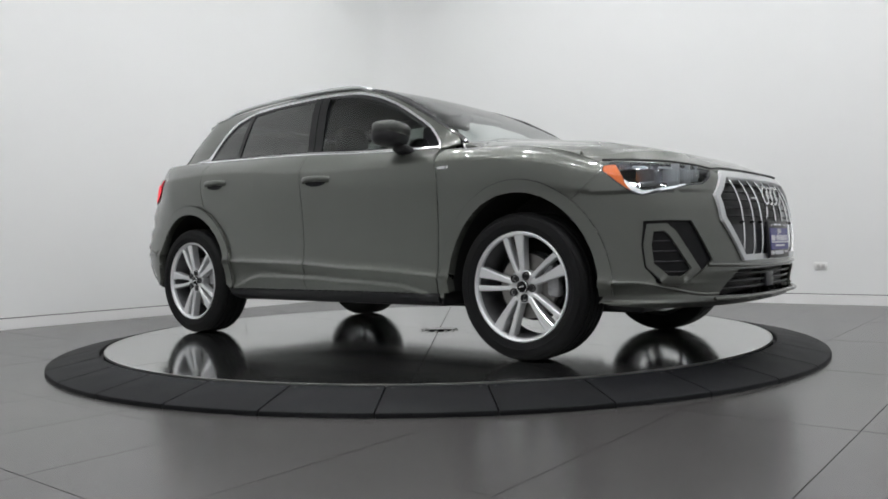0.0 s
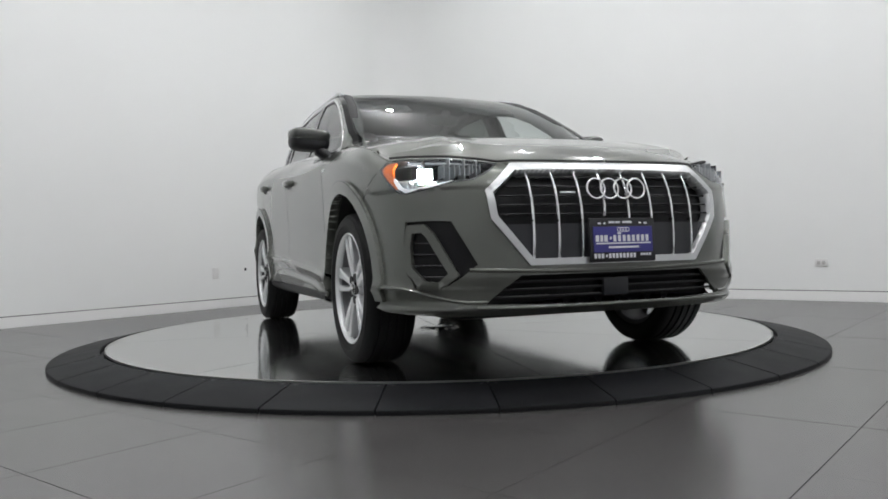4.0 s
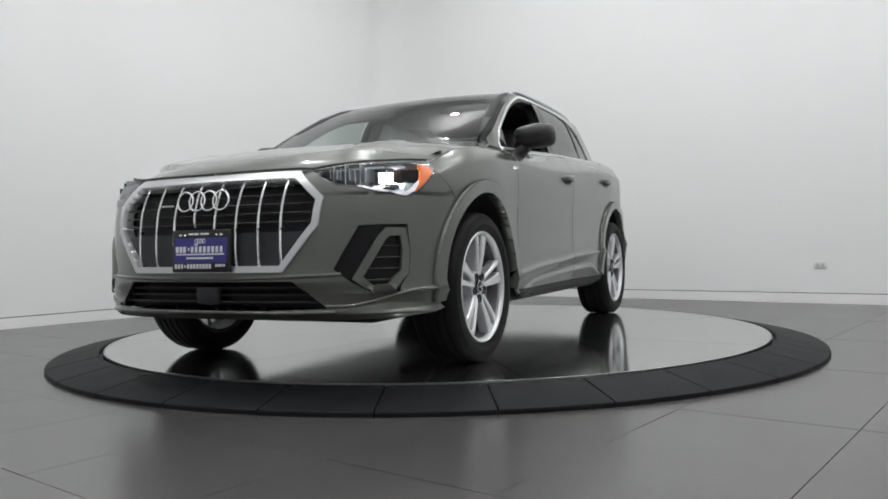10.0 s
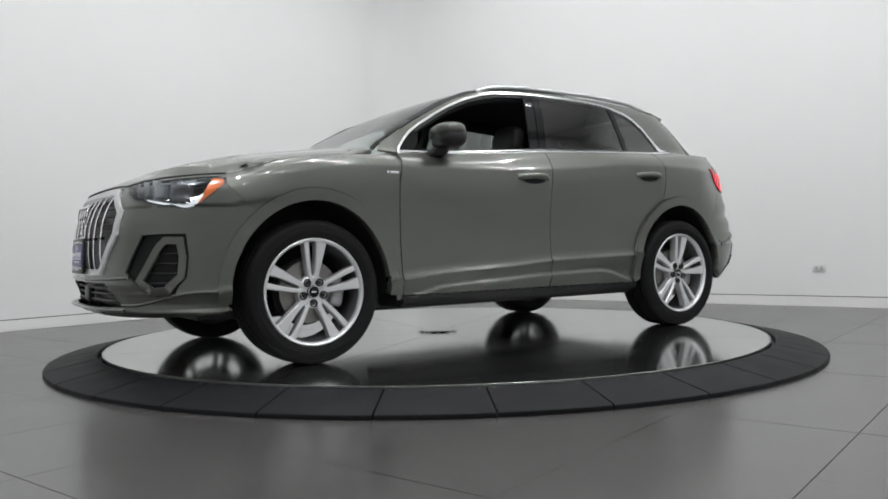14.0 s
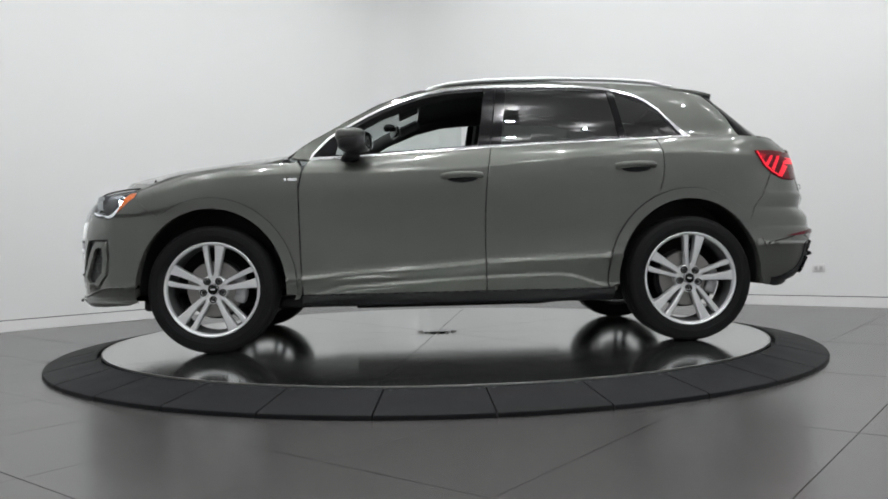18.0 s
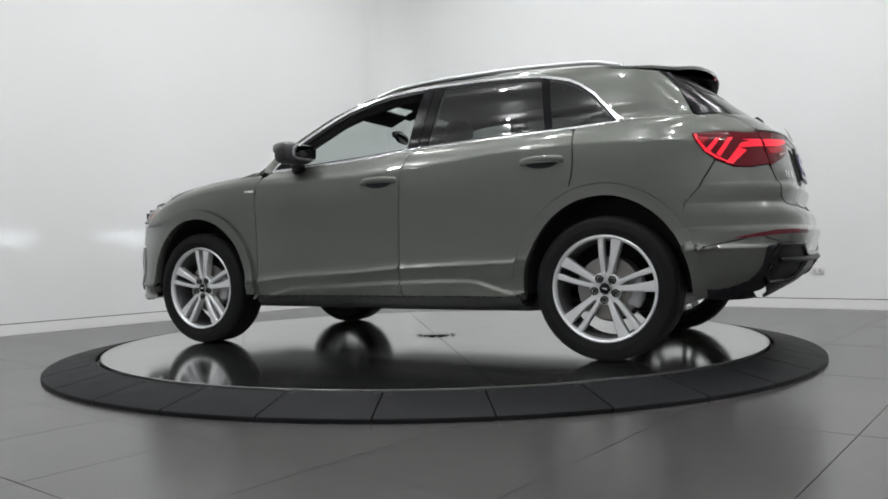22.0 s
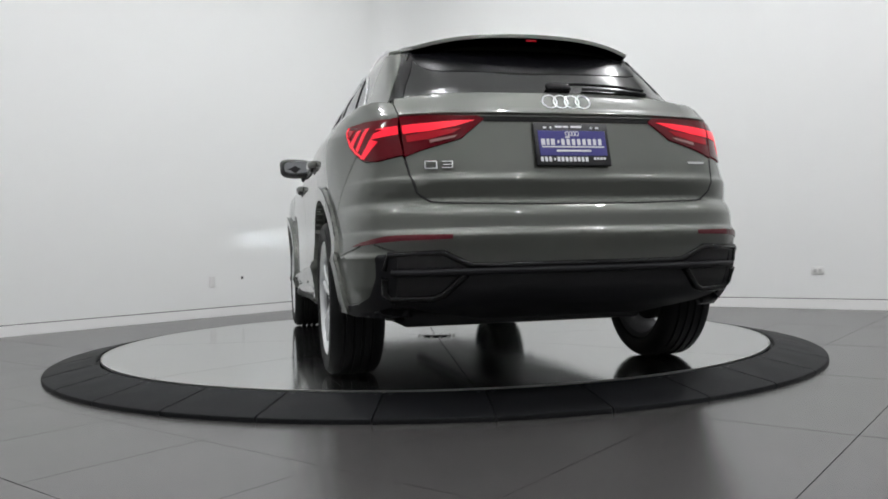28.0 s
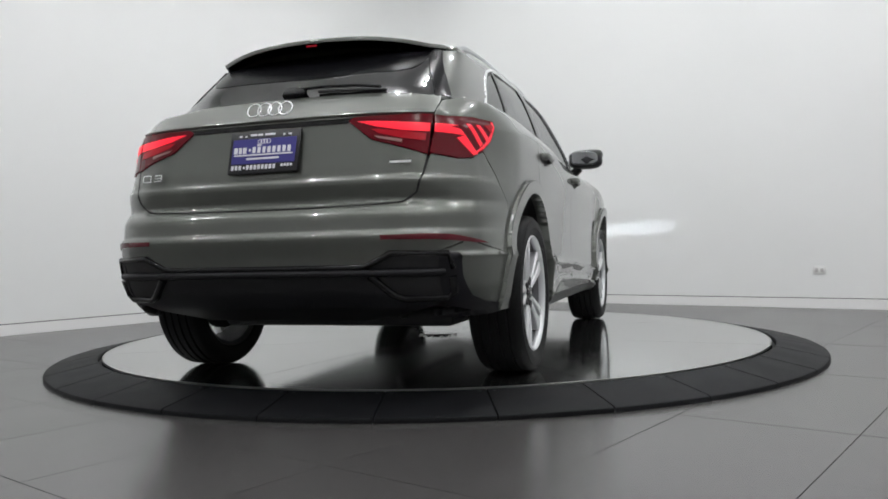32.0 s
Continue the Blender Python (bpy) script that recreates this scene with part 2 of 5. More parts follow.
ceil = boxed((A1 - A0 + 0.3, B1 - B0 + 0.3, 0.1), room((A0 + A1) / 2, (B0 + B1) / 2, HIGH + 0.05), TURN_ROOM)
tagged(part("ceiling", ceil, CEIL, None), "plain grey showroom ceiling with recessed round lamps", "ceiling", kind="structure")
floor = tagged(part("floor", boxed((A1 - A0, B1 - B0, 0.1), room((A0 + A1) / 2, (B0 + B1) / 2, -0.054), TURN_ROOM), GROUT, None),
               "grey matt floor of large square tiles with thin dark joints", "floor", kind="structure")


HANG = 0.40


def track_head(a, b, ta, tb):
    """A round lamp head on a stem under the ceiling, leaning ta degrees towards +A and tb towards +B."""
    ob = thing("ceiling_light", "round white pendant lamp shining down, lit, with an added fill light upwards", "lamp", "ceiling lamps of the showroom", at=Matrix.Translation(room(a, b, HIGH)))
    lean = AX * math.sin(radians(ta)) + BX * math.sin(radians(tb))
    way = (lean + Vector((0, 0, -1)) * max(0.25, 1 - lean.length * 0.5)).normalized()
    turn = (-way).to_track_quat("Z", "Y").to_matrix().to_4x4()
    head = Matrix.Translation((0, 0, -HANG)) @ turn
    bm = spun([(0.0, 0.16), (0.07, 0.15), (0.115, 0.05), (0.120, 0.0), (0.112, 0.0), (0.105, 0.03), (0.0, 0.04)], 32)
    bmesh.ops.transform(bm, matrix=head, verts=bm.verts)
    part("head", bm, LAMPBODY, ob)
    part("stem", tube([(0, 0, 0), (0, 0, 0.14 - HANG)], 0.010, 8, up=Vector((0, 1, 0))), LAMPBODY, ob)
    # the second light is an added fill, aimed up at the ceiling
    for name, watts, size, at, facing in (("ceiling_lamp", WATTS, 0.115, HIGH - HANG + way.z * 0.004, turn), ("ceiling_fill", WATTS_UP, 0.16, HIGH - HANG + 0.17, Matrix.Rotation(math.pi, 4, "X"))):
        lamp = bpy.data.lights.new(name, "AREA")
        lamp.shape, lamp.size, lamp.energy, lamp.color = "DISK", size, watts, (0.990, 1.0, 1.015)
        new(name, lamp).matrix_basis = Matrix.Translation(room(a, b, at)) @ facing
    return ob


for lamp_row in LAMPS:
    track_head(*lamp_row)


def outlet(at, turn, wide):
    ob = thing("wall_outlet", "white plastic electrical outlet plate on the wall", "outlet", at=Matrix.Translation(at) @ Matrix.Rotation(turn, 4, "Z"))
    w, h = (0.115, 0.072) if wide else (0.072, 0.115)
    part("plate", boxed((w, 0.007, h), (0, 0, 0), None, 0.003), OUTLET, ob)
    for k in (-1, 1):
        o = (k * 0.022, -0.0045, 0) if wide else (0, -0.0045, k * 0.024)
        part("socket", boxed((0.034, 0.004, 0.028) if not wide else (0.028, 0.004, 0.034), o, None, 0.002), SOCKET, ob)


outlet(room(A1 - 0.004, (3.67 * BX.x + 2.215 * BX.y), 0.365), ROOM - math.pi / 2, True)
outlet(room((-2.335 * AX.x + 3.09 * AX.y), B0 + 0.004, 0.375), ROOM + math.pi, False)
hook_at = room((-2.083 * AX.x + 3.39 * AX.y), B0 + 0.001, 0.405)
hook = thing("wall_bracket", "small black metal bracket screwed to the wall", "bracket", at=Matrix.Translation(hook_at) @ Matrix.Rotation(ROOM + math.pi, 4, "Z"))
part("plate", boxed((0.03, 0.008, 0.03), (0, -0.004, 0), None, 0.002), BOLT, hook)
part("pin", boxed((0.05, 0.016, 0.014), (0.018, -0.016, 0.006), Matrix.Rotation(0.3, 4, "Y"), 0.004), BOLT, hook)

# ---- the turntable ----
DISC_Z, R_DISC, R_RAMP = 0.0744, 2.056, 2.352


def ramp_ring():
    ob = thing("turntable_ramp", "black rubber ramp of wedge tiles round the turntable", "ramp")
    n, gap = 32, 0.0035
    a = 2 * math.pi / n
    sect = [(R_DISC + 0.022, 0.0), (R_DISC + 0.022, DISC_Z - 0.006), (R_DISC + 0.027, DISC_Z - 0.002), (R_RAMP - 0.012, 0.024), (R_RAMP - 0.003, 0.019), (R_RAMP, 0.012), (R_RAMP, 0.0)]
    bm = bmesh.new()
    steps, rows = 5, []
    for k in range(steps + 1):
        row = []
        for r, z in sect:
            t = (k / steps - 0.5) * (a - 2 * gap / r)
            row.append(bm.verts.new((r * math.cos(t), r * math.sin(t), z)))
        rows.append(row)
    m = len(sect)
    for k in range(steps):
        for i in range(m):
            bm.faces.new((rows[k][i], rows[k + 1][i], rows[k + 1][(i + 1) % m], rows[k][(i + 1) % m]))
    bm.faces.new(rows[0][::-1])
    bm.faces.new(rows[-1])
    bmesh.ops.recalc_face_normals(bm, faces=bm.faces)
    first = part("ramp_tile", bm, RUBBER, ob, smooth=30)
    bolt = spun([(0.0, 0.004), (0.007, 0.004), (0.010, 0.0), (0.010, -0.004)], 10)
    bolt_me = part("bolt", bolt, BOLT, ob)
    for k in range(n):
        t = radians(-90.4) + a * k
        o = first if k == 0 else new("ramp_tile", first.data)
        o.parent, o.matrix_basis = ob, Matrix.Rotation(t, 4, "Z") @ Matrix.Rotation(0.0012 * math.sin(k * 7.3), 4, "X")
        for s in (-1, 1):
            q = bolt_me if (k, s) == (0, -1) else new("bolt", bolt_me.data)
            q.parent = ob
            q.matrix_basis = Matrix.Rotation(t + s * (a / 2 - 0.014), 4, "Z") @ Matrix.Translation((R_DISC + 0.045, 0, DISC_Z - 0.009)) @ Matrix.Rotation(radians(10), 4, "Y")
    part("trim_ring", spun([(R_DISC + 0.002, 0.0), (R_DISC + 0.002, DISC_Z - 0.030), (R_DISC + 0.021, DISC_Z - 0.030), (R_DISC + 0.021, 0.0)], 128), DARK, ob)
    return ob


def turntable():
    """The turning disc: eight steel sectors round a bolted hub, on a drum."""
    ob = thing("turntable", "polished steel turntable disc of eight sectors round a bolted hub", "turntable")
    n, gap = 8, 0.0018
    a = 2 * math.pi / n
    bm = bmesh.new()
    r0, r1, steps = 0.10, R_DISC - 0.004, 12
    rows = []
    for k in range(steps + 1):
        row = []
        for r, z in ((r0, DISC_Z - 0.012), (r0, DISC_Z), (r1 - 0.004, DISC_Z), (r1, DISC_Z - 0.004), (r1, DISC_Z - 0.012)):
            t = (k / steps - 0.5) * (a - 2 * gap / r)
            row.append(bm.verts.new((r * math.cos(t), r * math.sin(t), z)))
        rows.append(row)
    for k in range(steps):
        for i in range(5):
            bm.faces.new((rows[k][i], rows[k + 1][i], rows[k + 1][(i + 1) % 5], rows[k][(i + 1) % 5]))
    bm.faces.new(rows[0][::-1])
    bm.faces.new(rows[-1])
    bmesh.ops.recalc_face_normals(bm, faces=bm.faces)
    first = part("sector", bm, STEEL, ob, smooth=20)
    for k in range(n):
        o = first if k == 0 else new("sector", first.data)
        o.parent, o.matrix_basis = ob, Matrix.Rotation(a * (k + 0.3), 4, "Z")
    part("drum", spun([(0.0, DISC_Z - 0.013), (R_DISC - 0.006, DISC_Z - 0.013), (R_DISC - 0.006, 0.004), (0.0, 0.004)], 96), DARK, ob)
    part("edge_band", spun([(R_DISC - 0.0035, DISC_Z - 0.012), (R_DISC - 0.0035, DISC_Z + 0.001), (R_DISC, DISC_Z), (R_DISC, DISC_Z - 0.012)], 128), EDGE, ob)
    part("hub", spun([(0.0, DISC_Z + 0.006), (0.085, DISC_Z + 0.006), (0.094, DISC_Z + 0.002), (0.098, DISC_Z - 0.01)], 40), STEEL, ob)
    cap = part("hub_bolt", spun([(0.0, 0.006), (0.009, 0.006), (0.011, 0.004), (0.011, 0.0)], 6), EDGE, ob)
    for k in range(12):
        o = cap if k == 0 else new("hub_bolt", cap.data)
        t = 2 * math.pi * k / 12
        o.parent, o.matrix_basis = ob, Matrix.Translation((0.118 * math.cos(t), 0.118 * math.sin(t), DISC_Z))
    return ob


ramp_ring()
disc = turntable()

# ---- the car: its skin as functions of x (forward), y (left), z (up) ----


class Curve:
    """A smooth curve through (u, v) pairs that never overshoots them."""

    def __init__(self, *pairs):
        pairs = sorted(pairs)
        self.u, self.v = [p[0] for p in pairs], [p[1] for p in pairs]
        u, v, n = self.u, self.v, len(pairs)
        d = [(v[i + 1] - v[i]) / (u[i + 1] - u[i]) for i in range(n - 1)]
        self.m = [d[0]] + [0 if d[i - 1] * d[i] <= 0 else 2 * d[i - 1] * d[i] / (d[i - 1] + d[i]) for i in range(1, n - 1)] + [d[-1]]

    def __call__(self, x):
        u, v, m = self.u, self.v, self.m
        if x <= u[0]:
            return v[0]
        if x >= u[-1]:
            return v[-1]
        i = 0
        while x > u[i + 1]:
            i += 1
        h = u[i + 1] - u[i]
        t = (x - u[i]) / h
        a, b = t * t * (3 - 2 * t), t * (1 - t)
        return v[i] * (1 - a) + v[i + 1] * a + h * b * (m[i] * (1 - t) - m[i + 1] * t)


def ease(a, b, x):
    t = min(1, max(0, (x - a) / (b - a)))
    return t * t * (3 - 2 * t)


CREASE = Curve((-2.3, 0.555), (-1.75, 0.552), (-0.92, 0.501), (-0.2, 0.478), (0.14, 0.455), (0.52, 0.437), (0.85, 0.408), (1.2, 0.39), (1.8, 0.386))
BLADE = Curve((-2.2, 0.300), (-1.05, 0.312), (-0.85, 0.337), (-0.745, 0.365), (-0.67, 0.389), (-0.586, 0.401), (-0.183, 0.394), (0.2, 0.377), (0.59, 0.355), (0.686, 0.334), (0.76, 0.316), (0.9, 0.300))
SHOULDER = Curve((-2.2, 1.05), (-1.72, 1.085), (-1.18, 1.10), (-0.75, 1.085), (-0.44, 1.06), (0, 1.03), (0.5, 1.02), (0.9, 1.02), (1.2, 1.005), (1.5, 0.965), (1.75, 0.895))
BELT = Curve((0.95, 1.09), (0.8, 1.093), (0.54, 1.102), (0.2, 1.119), (-0.23, 1.149), (-0.76, 1.172), (-1.14, 1.186), (-1.4, 1.196), (-1.8, 1.20))
# centre line of bonnet, windscreen and roof
CENTRE = Curve((2.16, 0.872), (2.10, 0.918), (2.0, 0.966), (1.9, 0.998), (1.67, 1.052), (1.3, 1.100), (1.0, 1.140))
ROOF = Curve((1.02, 1.112), (0.8, 1.232), (0.6, 1.342), (0.4, 1.437), (0.25, 1.496), (0.12, 1.535), (0, 1.556), (-0.3, 1.581), (-0.6, 1.585), (-0.9, 1.577), (-1.2, 1.558), (-1.45, 1.535), (-1.75, 1.503))
NOSE = Curve((0.25, 2.17), (0.285, 2.215), (0.31, 2.236), (0.335, 2.226), (0.37, 2.226), (0.43, 2.240), (0.47, 2.236), (0.6, 2.232), (0.7, 2.222), (0.77, 2.203), (0.85, 2.168), (0.88, 2.14), (0.92, 2.085), (0.96, 2.0), (1.0, 1.88))
TAIL = Curve((0.24, -1.93), (0.30, -2.02), (0.36, -2.12), (0.44, -2.195), (0.55, -2.222), (0.630, -2.242), (0.648, -2.222), (0.70, -2.218), (0.735, -2.195), (0.76, -2.168), (0.80, -2.178), (0.836, -2.186), (0.858, -2.173), (0.9, -2.164), (1.05, -2.128), (1.10, -2.118), (1.128, -2.085), (1.17, -2.032), (1.20, -1.99), (1.215, -1.968), (1.37, -1.770), (1.5, -1.585), (1.58, -1.45))
XF, XR, MF, MR = 1.25, -1.25, 3.2, 4.3


def hermite(k, z):
    """The same curve as Curve's through the pairs k, worked out near z alone."""
    if z <= k[0][0]:
        return k[0][1]
    if z >= k[-1][0]:
        return k[-1][1]
    i = 0
    while z > k[i + 1][0]:
        i += 1
    (u0, v0), (u1, v1) = k[i], k[i + 1]
    h = u1 - u0
    d = (v1 - v0) / h
    a = b = d
    if i > 0:
        e = (v0 - k[i - 1][1]) / (u0 - k[i - 1][0])
        a = 0 if e * d <= 0 else 2 * e * d / (e + d)
    if i < len(k) - 2:
        e = (k[i + 2][1] - v1) / (k[i + 2][0] - u1)
        b = 0 if e * d <= 0 else 2 * e * d / (e + d)
    t = (z - u0) / h
    w, q = t * t * (3 - 2 * t), t * (1 - t)
    return v0 * (1 - w) + v1 * w + h * q * (a * (1 - t) - b * t)


def side(x, z):
    """Half the body's width at x and z, without the rounding of nose and tail."""
    c, s, b = CREASE(x), SHOULDER(x), BELT(x)
    e = BLADE(x)
    low = [(0.24, 0.79), (0.254, 0.830), (e - 0.038, 0.894), (e, 0.908), (e + 0.007, 0.897), (c - 0.012, 0.915), (c, 0.9225), (c + 0.007, 0.910), (c + 0.05, 0.902), (0.63, 0.899), (0.78, 0.904), (s - 0.11, 0.911), (s - 0.03, 0.905), (s + 0.005, 0.886)]
    n = 1 - 0.018 * ease(-1.15, -2.0, x) + 0.016 * ease(0.85, 1.25, x)
    k = 0.054 * ease(-1.55, -1.9, x)
    low = [(u, v * (n - k * ease(0.70, 0.95, u))) for u, v in low]
    f = ease(0.80, 0.98, x)
    g = 1 - 0.085 * ease(-0.7, -1.85, x)
    top = [(b - 0.016, 0.806), (b, (0.785 - (b - 1.1) * 0.36) * g), (1.30, 0.713 * g), (1.45, 0.655 * g), (1.53, 0.600 * g), (1.60, 0.50 * g)]
    if f:
        fen = [(s + 0.045, 0.838), (s + 0.075, 0.76), (1.30, 0.6), (1.45, 0.5), (1.53, 0.45), (1.60, 0.4)]
        top = [(p[0] * (1 - f) + q[0] * f, p[1] * (1 - f) + q[1] * f) for p, q in zip(top, fen)]
    return hermite(low + top, z)


def plan_table(m, length, width=0.9):
    """The rounding of an end in plan, walked by its length: (way, share of the length, share of the width)."""
    rows, way, last = [], 0.0, None
    for k in range(401):
        a = math.pi / 2 * k / 400
        p = (math.sin(a) ** (2 / m), math.cos(a) ** (2 / m))
        if last:
            way += math.hypot((p[0] - last[0]) * length, (p[1] - last[1]) * width)
        rows.append((way, *p))
        last = p
    return np.array(rows)


PF, PR = plan_table(MF, 0.97), plan_table(MR, 0.95)
SF, SR = XF + PF[-1, 0], XR - PR[-1, 0]


def resampled(table, n=600):
    u = np.linspace(0, table[-1, 0], n + 1)
    return list(zip(np.interp(u, table[:, 0], table[:, 1]).tolist(), np.interp(u, table[:, 0], table[:, 2]).tolist()))


PLAN_F, PLAN_R = resampled(PF), resampled(PR)


def plan(rows, u):
    """The share of the length and of the width at the share u of the way round."""
    f = min(max(u, 0), 1) * (len(rows) - 1)
    i = min(int(f), len(rows) - 2)
    f -= i
    (a, b), (c, d) = rows[i], rows[i + 1]
    return a + (c - a) * f, b + (d - b) * f


def skin(s, z):
    """The body's side as one band: s is x along the doors, and goes on as the way round nose and tail to the middle."""
    if s > XF:
        e, w = plan(PLAN_F, (s - XF) / (SF - XF))
        x = XF + e * (NOSE(z) - XF)
        return Vector((x, w * side(min(x, 1.8), z), z))
    if s < XR:
        e, w = plan(PLAN_R, (XR - s) / (XR - SR))
        x = XR + e * (TAIL(z) - XR)
        return Vector((x, w * side(max(x, -1.9), z), z))
    return Vector((s, side(s, z), z))


def seek(f, a, b, goal):
    """Where f, which runs one way between a and b, takes the value goal."""
    up = f(b) > f(a)
    for _ in range(22):
        c = (a + b) / 2
        if (f(c) < goal) == up:
            a = c
        else:
            b = c
    return (a + b) / 2


def at_x(x, z):
    return (seek(lambda s: skin(s, z).x, SR, SF, x), z)


def at_front(y, z):
    return (seek(lambda s: skin(s, z).y, XF, SF, y) if y > 1e-4 else SF, z)


def at_rear(y, z):
    return (seek(lambda s: skin(s, z).y, XR, SR, y) if y > 1e-4 else SR, z)


def inside(px, py, loops):
    """Which points lie inside the loops, counted odd and even."""
    hit = np.zeros(len(px), bool)
    for loop in loops:
        q = np.asarray(loop)
        for (x0, y0), (x1, y1) in zip(q, np.roll(q, -1, 0)):
            if y0 != y1:
                c = (y0 > py) != (y1 > py)
                hit ^= c & (px < x0 + (py - y0) / (y1 - y0) * (x1 - x0))
    return hit


def even(loop, step):
    """The loop with points added, so that none of its edges is longer than step."""
    out = []
    for a, b in zip(loop, loop[1:] + loop[:1]):
        n = max(1, math.ceil(math.hypot(b[0] - a[0], b[1] - a[1]) / step))
        out += [(a[0] + (b[0] - a[0]) * k / n, a[1] + (b[1] - a[1]) * k / n) for k in range(n)]
    return out


DROP = -0.006


def sheet(name, loops, place, grid=(0.04, 0.014), step=0.02, flip=False, out=0.0, rim=0.014, mirror=False, lines=()):
    """A panel: a region of the plane, laid by place() on the body, smooth by the surface's own normals, with a turned-in rim."""
    from mathutils.geometry import delaunay_2d_cdt
    loops = [even([tuple(p) for p in l], step) for l in loops]
    q = np.array(loops[0])
    lo, hi = q.min(0), q.max(0)
    gx, gy = np.meshgrid(np.arange(lo[0] + grid[0] / 2, hi[0], grid[0]), np.arange(lo[1] + grid[1] / 2, hi[1], grid[1]))
    px, py = gx.ravel(), gy.ravel()
    ok = inside(px, py, loops)
    for dx, dy in ((0.35, 0), (-0.35, 0), (0, 0.35), (0, -0.35)):
        ok &= inside(px + dx * grid[0], py + dy * grid[1], loops)
    pts, edges = [], []
    for l in loops:
        n0 = len(pts)
        pts += l
        edges += [(n0 + k, n0 + (k + 1) % len(l)) for k in range(len(l))]
    for f in lines:
        us = np.arange(lo[0] + 0.004, hi[0], 0.02)
        vs = np.array([f(u) for u in us])
        fit_in = inside(us, vs, loops) & inside(us - 0.004, vs, loops) & inside(us + 0.004, vs, loops) & inside(us, vs - 0.003, loops) & inside(us, vs + 0.003, loops)
        near = np.abs(py - np.interp(px, us, vs)) < 0.005
        ok &= ~near
        before = -2
        for k in np.flatnonzero(fit_in).tolist():
            pts.append((float(us[k]), float(vs[k])))
            if before == k - 1:
                edges.append((len(pts) - 2, len(pts) - 1))
            before = k
    pts += list(zip(px[ok].tolist(), py[ok].tolist()))
    v2, e2, f2, ov, oe, of = delaunay_2d_cdt([Vector(p) for p in pts], edges, [], 0, 1e-6)
    tris = np.array([list(f) for f in f2 if len(f) == 3])
    vv = np.array([tuple(v) for v in v2])
    mid = vv[tris].mean(1)
    ab, ac = vv[tris[:, 1]] - vv[tris[:, 0]], vv[tris[:, 2]] - vv[tris[:, 0]]
    tris = tris[inside(mid[:, 0], mid[:, 1], loops) & (np.abs(ab[:, 0] * ac[:, 1] - ab[:, 1] * ac[:, 0]) > 2e-7)]
    h = 0.003
    verts, normals = [], []
    for u, v in vv:
        p = place(u, v)
        du, dv = place(u + h, v) - place(u - h, v), place(u, v + h) - place(u, v - h)
        n = du.cross(dv)
        n = n.normalized() if n.length > 1e-12 else Vector((0, 0, 1))
        if flip:
            n = -n
        verts.append(p + n * out)
        normals.append(n)
    faces = []
    for a, b, c in tris.tolist():
        n = (verts[b] - verts[a]).cross(verts[c] - verts[a])
        faces.append((a, b, c) if n.dot(normals[a] + normals[b] + normals[c]) > 0 else (a, c, b))
    if rim:
        count = {}
        for f in faces:
            for a, b in zip(f, f[1:] + f[:1]):
                count[(a, b)] = 1
        border = [(a, b) for a, b in count if (b, a) not in count]
        made, m0 = {}, len(verts)
        for a, b in border:
            for k in (a, b):
                made.setdefault(k, []).append((verts[b] - verts[a]))
        index = {}
        for k, ways in made.items():
            way = sum(ways, Vector()).normalized()
            o = way.cross(normals[k]).normalized()
            index[k] = len(verts)
            verts += [verts[k].copy(), verts[k] - normals[k] * rim]
            normals += [(o + normals[k] * 0.6).normalized(), o]
        for a, b in border:
            faces.append((b, a, index[a], index[b]))
            faces.append((index[b], index[a], index[a] + 1, index[b] + 1))
    sy = -1 if mirror else 1
    verts = [(v.x, v.y * sy, v.z + DROP) for v in verts]
    normals = [(n.x, n.y * sy, n.z) for n in normals]
    if mirror:
        faces = [f[::-1] for f in faces]
    return mesh_of(name, verts, faces, normals)


def arc(cx, cz, rx, rz, a, b, n=24):
    return [(cx + rx * math.cos(radians(a + (b - a) * k / n)), cz + rz * math.sin(radians(a + (b - a) * k / n))) for k in range(n + 1)]


def line(f, a, b, n=16):
    return [(a + (b - a) * k / n, f(a + (b - a) * k / n)) for k in range(n + 1)]


car = thing("car", "dark grey SUV with bright window trim and silver alloy wheels", "car")
LR = ((False, 1), (True, -1))
HUBZ, WHEEL_R = 0.355, 0.357

# outlines on the side, in x and z
DLO_TOP = Curve((0.80, 1.098), (0.70, 1.207), (0.56, 1.295), (0.39, 1.386), (0.22, 1.452), (0.015, 1.502), (-0.285, 1.522), (-0.612, 1.520), (-0.93, 1.499), (-1.09, 1.455))
DLO_REAR = [(-1.098, 1.454), (-1.165, 1.420), (-1.215, 1.382), (-1.345, 1.285), (-1.437, 1.214), (-1.430, 1.199)]
FRONT_GAP = Curve((0.30, 0.840), (0.40, 0.846), (0.65, 0.853), (0.945, 0.856), (1.0, 0.835), (1.09, 0.80))
MID_GAP = Curve((0.30, -0.184), (0.35, -0.183), (0.63, -0.180), (0.914, -0.193), (1.10, -0.222), (1.16, -0.236))
REAR_GAP = Curve((0.80, -1.155), (0.869, -1.176), (0.977, -1.202), (1.116, -1.196), (1.19, -1.17))
SILL = 0.322
G = 0.0030


def arch_f(k=0.0):
    return arc(1.34, HUBZ, 0.412 + k, 0.456 + k, -8, 188, 40)


def arch_r(k=0.0):
    return arc(-1.34, HUBZ, 0.412 + k, 0.463 + k, -8, 188, 40)


BAND = 0.058
top_edge = [(x, SHOULDER(x) + 0.040) for x in (1.72, 1.65, 1.55, 1.45, 1.35, 1.25, 1.15, 1.05, 0.98)]
